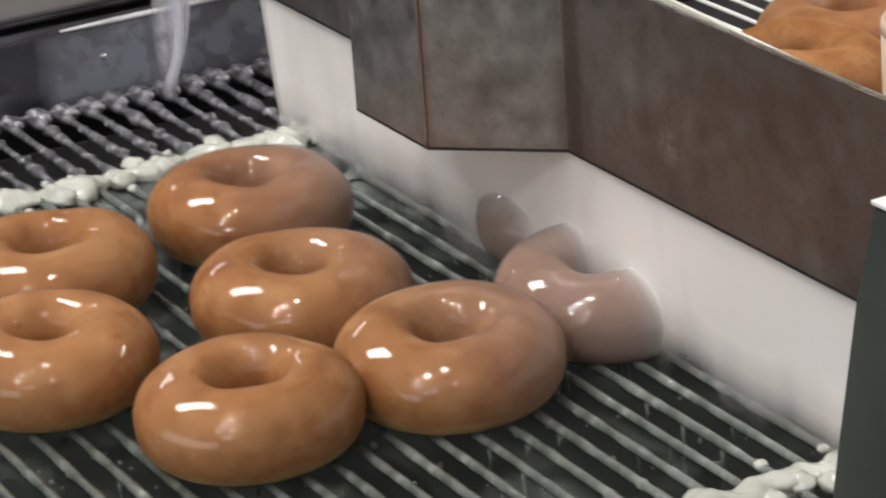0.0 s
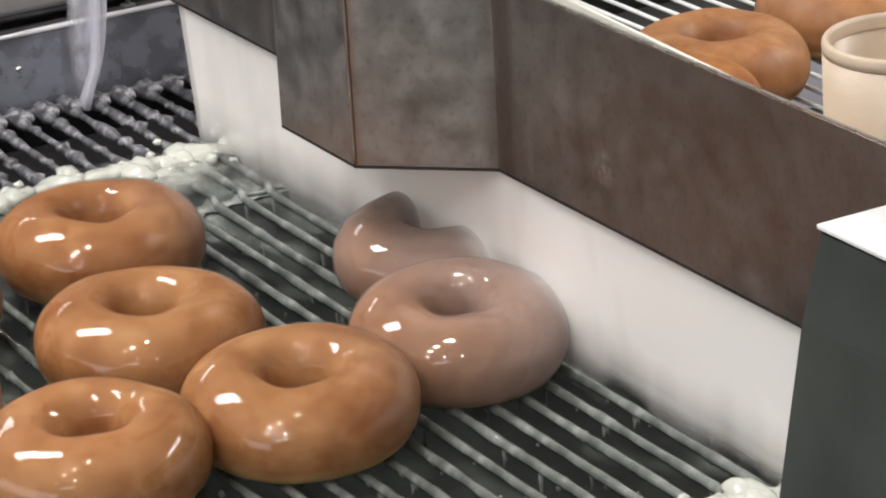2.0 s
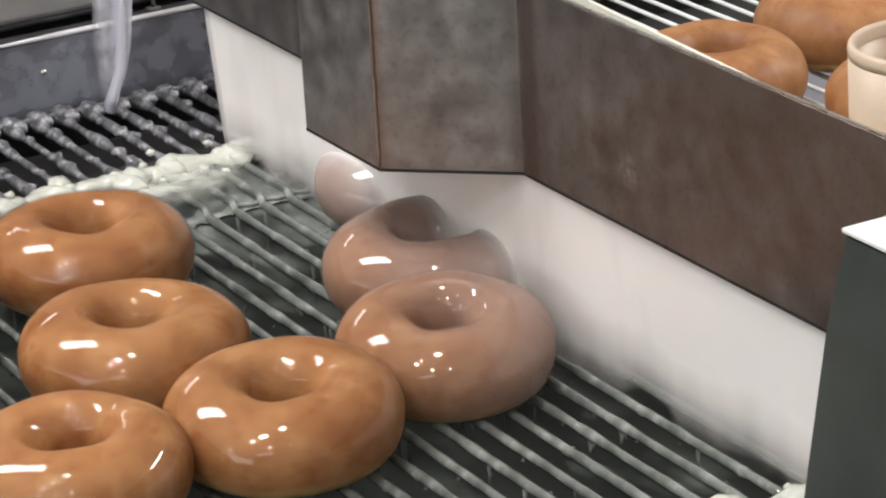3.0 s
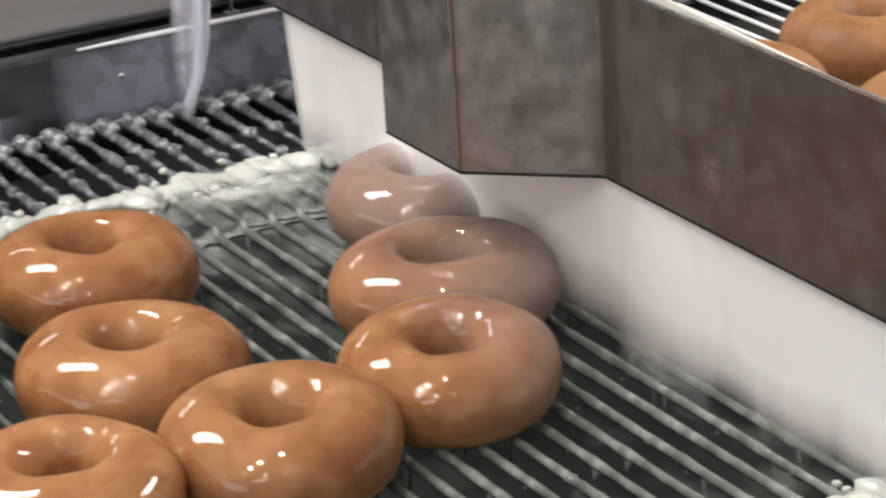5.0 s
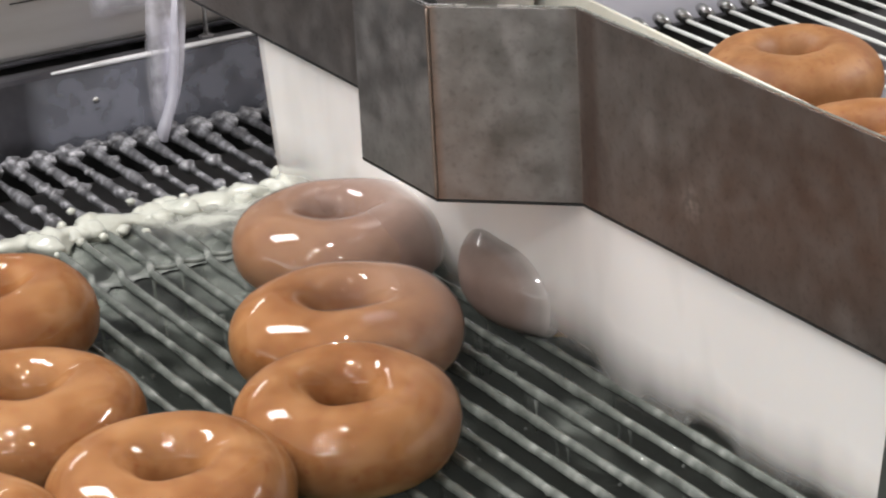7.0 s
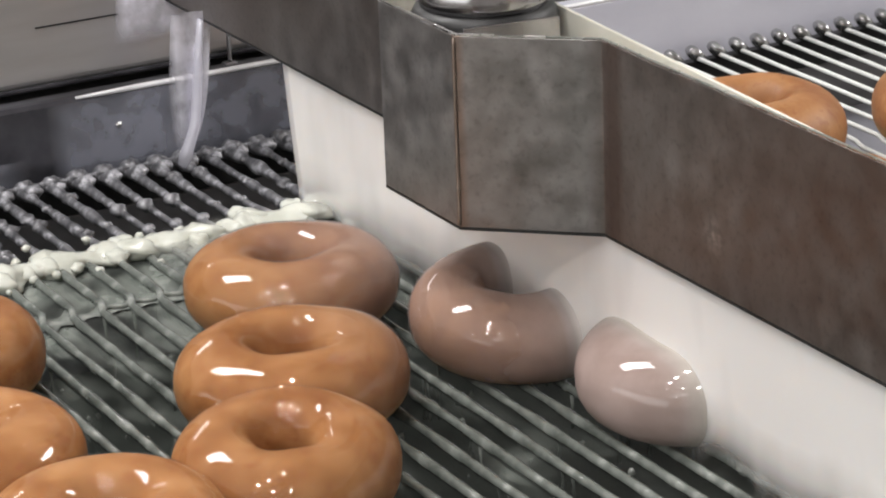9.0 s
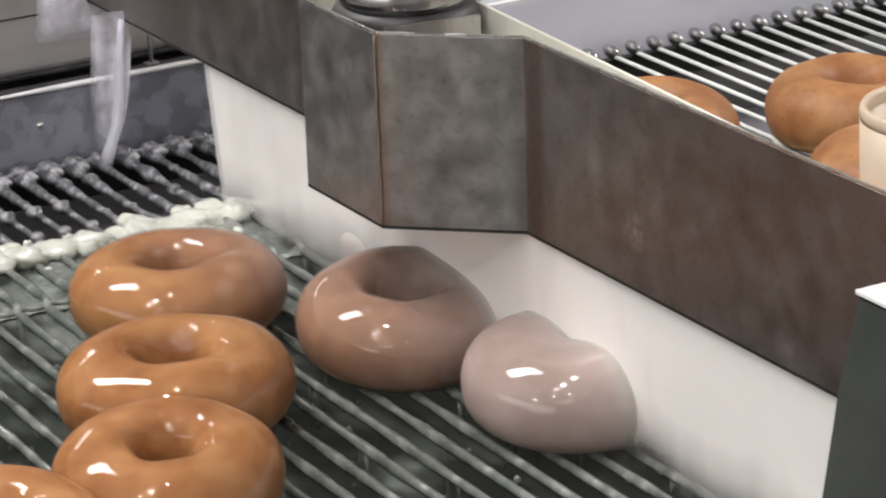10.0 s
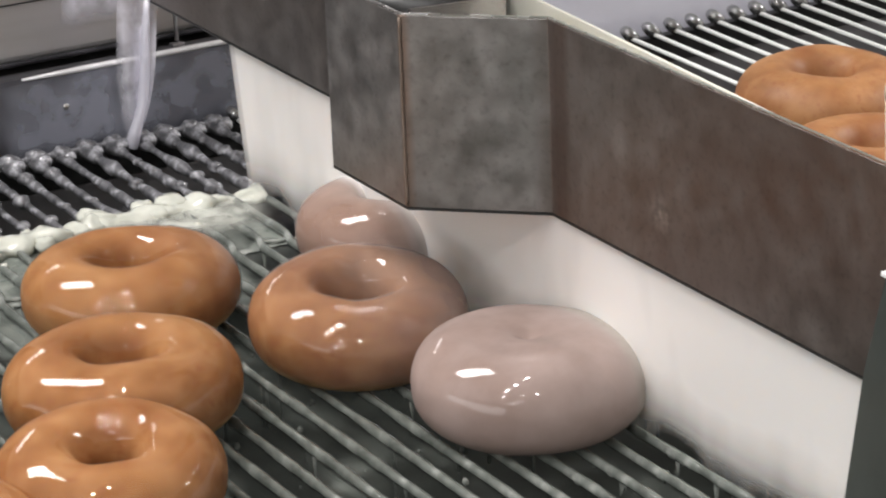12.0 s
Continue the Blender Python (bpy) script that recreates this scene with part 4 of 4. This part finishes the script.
def lump_mesh(name, seed, y, big):
    """Beads of thick glaze heaped on the wires where the curtain ends."""
    rng = random.Random(seed)
    pieces = []
    for k in range(-42, 8):
        x = PHASE + k * PITCH
        if rng.random() < 0.10:
            continue
        for q in range(rng.choice((1, 1, 2, 2, 3))):
            r = big * rng.uniform(0.55, 1.15)
            v, f = blob((0, 0, 0), r, rng.random() * 40, 0.66, 14, 10, 0.32)
            turn, long = rng.uniform(-0.5, 0.5), rng.uniform(0.9, 1.7)
            cx, cy = x + rng.gauss(0, 0.0038), y + rng.gauss(0, 0.0058)
            pieces.append(([Vector((cx + p.x - p.y * turn, cy + p.y * long, 0.0006 + p.z + r * 0.25)) for p in v], f))
        for q in range(3):
            r = rng.uniform(0.0016, 0.0030)
            pieces.append(blob((x + rng.gauss(0, 0.003), y + rng.gauss(0, 0.012), 0.0012), r, rng.random() * 40, 0.8, 10, 7, 0.4))
    return joined(name, pieces, M["glaze_lump"])


def film_mesh(name):
    """The torn film of glaze that hangs between the wires."""
    nx, ny = 130, 90
    verts, faces = [], []
    for i in range(nx + 1):
        for k in range(ny + 1):
            x, y = -0.50 + 0.70 * i / nx, -0.20 + 0.488 * k / ny
            verts.append(Vector((x, y, -0.0016 - 0.0012 * abs(math.sin(math.pi * (x - PHASE) / PITCH)) + 0.0005 * noise.noise(Vector((x * 60, y * 40, 1))))))
    for i in range(nx):
        for k in range(ny):
            a = i * (ny + 1) + k
            faces.append((a, a + 1, a + ny + 2, a + ny + 1))
    return mesh_of(name, verts, faces, M["torn_film"])


def belt():
    ob = thing("wire_belt", "steel wire mesh belt, glazed and dripping after the curtain", "conveyor belt")
    wet = [wire_mesh("glazed_wire", s + 1, True) for s in range(9)]
    dry = [wire_mesh("clean_wire", s + 50, False) for s in range(2)]
    eye = eye_mesh("eye")
    webs = [web_mesh("glaze_web", s + 20) for s in range(6)]
    for seed, y in ((3.3, 0.2875), (8.1, -0.186)):
        ridge = part("glaze_ridge", ridge_mesh("glaze_ridge", seed, y, 0.0095, 0.0054), ob, "lumpy wet white ridge of glaze")
        tagged(part("glaze_crust", lump_mesh("glaze_crust", int(seed * 10), y, 0.0066), ridge, "heaped white beads of glaze"), kind="stuff")
    part("glaze_film", film_mesh("glaze_film"), ob, "torn grey-green film of glaze between wires")
    rng = random.Random(5)
    k0, k1 = -42, 58
    for k in range(k0, k1):
        x = PHASE + k * PITCH
        m = pose(x, 0, 0, 0, 0, 0)
        if x < 0.252:
            part("wire", wet[(k * 5) % 9 if k % 2 else rng.randrange(9)], ob, "", m)
            if rng.random() < 0.85:
                tagged(part("glaze_web", webs[rng.randrange(6)], ob, "film of glaze between wires", m), kind="stuff")
        else:
            w = part("wire", dry[k % 2], ob, "clean bright steel wire", m)
            part("eye", eye, w, "dark glossy hooked eye")
    RIDERS.append((ob, Matrix.Identity(4)))


belt()


# ---- doughnuts ----
def ring_point(u, w, D, h, seed, grow=0.0, hole=1.0):
    """A point on a plump ring with a flat foot: u round the ring, w round its section (0 outside, quarter turn on top)."""
    wob = 1 + 0.045 * noise.noise(Vector((math.cos(u) * 0.9, math.sin(u) * 0.9, seed)))
    rc = 0.275 * D * (1 + 0.045 * noise.noise(Vector((math.cos(u) * 0.8, math.sin(u) * 0.8, seed + 7))))
    tall = h * (1 + 0.06 * noise.noise(Vector((math.cos(u), math.sin(u), seed + 13))))
    c, s = math.cos(w), math.sin(w)
    bb = (D / 2 - 0.275 * D if c > 0 else 0.150 * D * hole) + grow
    cc = c if c > 0 else -abs(c) ** 0.86
    r = rc + bb * cc * wob
    z = tall / 2 + (tall / 2 + grow) * (s if s > 0 else -abs(s) ** 0.75)
    lump = 0.00028 * noise.noise(Vector((r * math.cos(u) * 34, r * math.sin(u) * 34, z * 34 + seed))) + 0.00006 * noise.noise(Vector((r * math.cos(u) * 150, r * math.sin(u) * 150, z * 150 + seed)))
    r += lump * c
    z += lump * max(s, 0)
    return Vector((r * math.cos(u), r * math.sin(u), max(z, 0.0003 if grow == 0 else z)))


def doughnut(x, y, D, seed, glazed=True, capped=False, tilt=(0, 0), h=0.0370):
    kind = "glossy golden brown glazed ring doughnut on the wire belt" if glazed else "golden fried ring doughnut, not yet glazed, on clean wires"
    if capped:
        kind = "ring doughnut drowned in thick pinkish white glaze"
    ob = thing("doughnut", kind, "doughnut", "doughnuts on the belt")
    nu, nw = 90, 40
    hole = 1.0 + 0.05 * math.sin(seed * 2.3)
    verts = [ring_point(2 * math.pi * i / nu, 2 * math.pi * k / nw, D, h, seed, 0.0, hole) for i in range(nu) for k in range(nw)]
    faces = [(i * nw + k, ((i + 1) % nu) * nw + k, ((i + 1) % nu) * nw + (k + 1) % nw, i * nw + (k + 1) % nw) for i in range(nu) for k in range(nw)]
    part("dough_ring", mesh_of("dough_ring", verts, faces, M["dough"] if glazed else M["dough_plain"]), ob)
    if not glazed:
        bv, bf, nb = [], [], 6
        for i in range(nu):
            u = 2 * math.pi * i / nu
            lift = 0.10 * noise.noise(Vector((math.cos(u) * 2.2, math.sin(u) * 2.2, seed + 30)))
            for k in range(nb + 1):
                bv.append(ring_point(u, -0.92 + lift + 0.46 * k / nb, D, h, seed, 0.00028 if 0 < k < nb else -0.0001, hole))
        for i in range(nu):
            for k in range(nb):
                j = (i + 1) % nu
                bf.append((i * (nb + 1) + k, j * (nb + 1) + k, j * (nb + 1) + k + 1, i * (nb + 1) + k + 1))
        part("pale_band", mesh_of("pale_band", bv, bf, M["pale_dough"]), ob, "pale less fried band round the side")
    if glazed and not capped:
        gv, gf, nq = [], [], 40
        for i in range(nu):
            u = 2 * math.pi * i / nu
            drip = 0.22 * noise.noise(Vector((math.cos(u) * 3, math.sin(u) * 3, seed + 3)))
            for k in range(nq + 1):
                lo, hi = -1.25 + drip, math.pi + 1.2
                gv.append(ring_point(u, lo + (hi - lo) * k / nq, D, h, seed, 0.0007, hole))
        for i in range(nu):
            for k in range(nq):
                j = (i + 1) % nu
                gf.append((i * (nq + 1) + k, j * (nq + 1) + k, j * (nq + 1) + k + 1, i * (nq + 1) + k + 1))
        part("glaze_coat", mesh_of("glaze_coat", gv, gf, M["coat"]), ob, "clear shiny sugar glaze")
    if capped:
        gv, gf, nq = [], [], 26
        for i in range(nu):
            u = 2 * math.pi * i / nu
            for k in range(nq + 1):
                w = k / nq
                if w < 0.5:
                    p = ring_point(u, -0.9 + (math.pi / 2 + 0.9) * w * 2, D, h, seed, 0.0016, hole)
                else:
                    p0 = ring_point(u, math.pi / 2, D, h, seed, 0.0016, hole)
                    q = (w - 0.5) * 2
                    rr = math.hypot(p0.x, p0.y) * (1 - q)
                    z = p0.z + (h * 0.985 - p0.z) * min(1, q * 1.6) + 0.0016 * math.sin(math.pi * q) - 0.0024 * max(0, 1 - ((1 - q) / 0.33) ** 2) ** 2
                    p = Vector((rr * math.cos(u), rr * math.sin(u), z))
                gv.append(p)
        for i in range(nu):
            for k in range(nq):
                j = (i + 1) % nu
                gf.append((i * (nq + 1) + k, j * (nq + 1) + k, j * (nq + 1) + k + 1, i * (nq + 1) + k + 1))
        part("glaze_coat", mesh_of("glaze_coat", gv, gf, M["coat_thick"]), ob, "thick pinkish white glaze")
    # tilt: degrees by which it leans towards the open side of the machine and along it
    lean = Matrix.Rotation(radians(tilt[0]), 4, Vector((0.88, -0.47, 0))) @ Matrix.Rotation(radians(tilt[1]), 4, Vector((0.47, 0.88, 0)))
    base = pose(x, y, 0.0019) @ lean @ pose(0, 0, 0, 0, 0, (seed * 77) % 360)
    RIDERS.append((ob, base))
    return ob


# x at the start, y, diameter
doughnut(0.0895, 0.1605, 0.0954, 1.3, h=0.0350)
doughnut(0.0413, 0.0603, 0.0968, 2.1)
doughnut(0.0005, -0.0177, 0.0884, 3.7, h=0.0360, tilt=(6, 2))
doughnut(-0.0756, 0.1613, 0.0939, 4.2)
doughnut(-0.1030, 0.0524, 0.0940, 5.9)
doughnut(-0.0833, -0.0415, 0.0948, 6.4, tilt=(3, 1), h=0.0355)
doughnut(-0.1709, -0.0403, 0.0910, 7.7)
doughnut(-0.1796, 0.1437, 0.0940, 8.1)
doughnut(-0.2168, 0.0534, 0.0904, 9.6)
doughnut(0.1551, 0.0725, 0.0922, 10.2, tilt=(5, 1))
doughnut(0.1802, -0.0268, 0.0930, 11.8, capped=True)
doughnut(0.2227, 0.1580, 0.0940, 12.5)
doughnut(0.2779, 0.1958, 0.0940, 13.4, glazed=False)
doughnut(0.3807, 0.2276, 0.0940, 14.9, glazed=False)
doughnut(0.4875, 0.1984, 0.0918, 15.2, glazed=False)
doughnut(0.4411, 0.0975, 0.0940, 16.6, glazed=False)
doughnut(0.3400, 0.1080, 0.0940, 18.3, glazed=False)


# ---- movement ----
def motions():
    for ob, base in RIDERS:
        carried_along(ob, base)


motions()
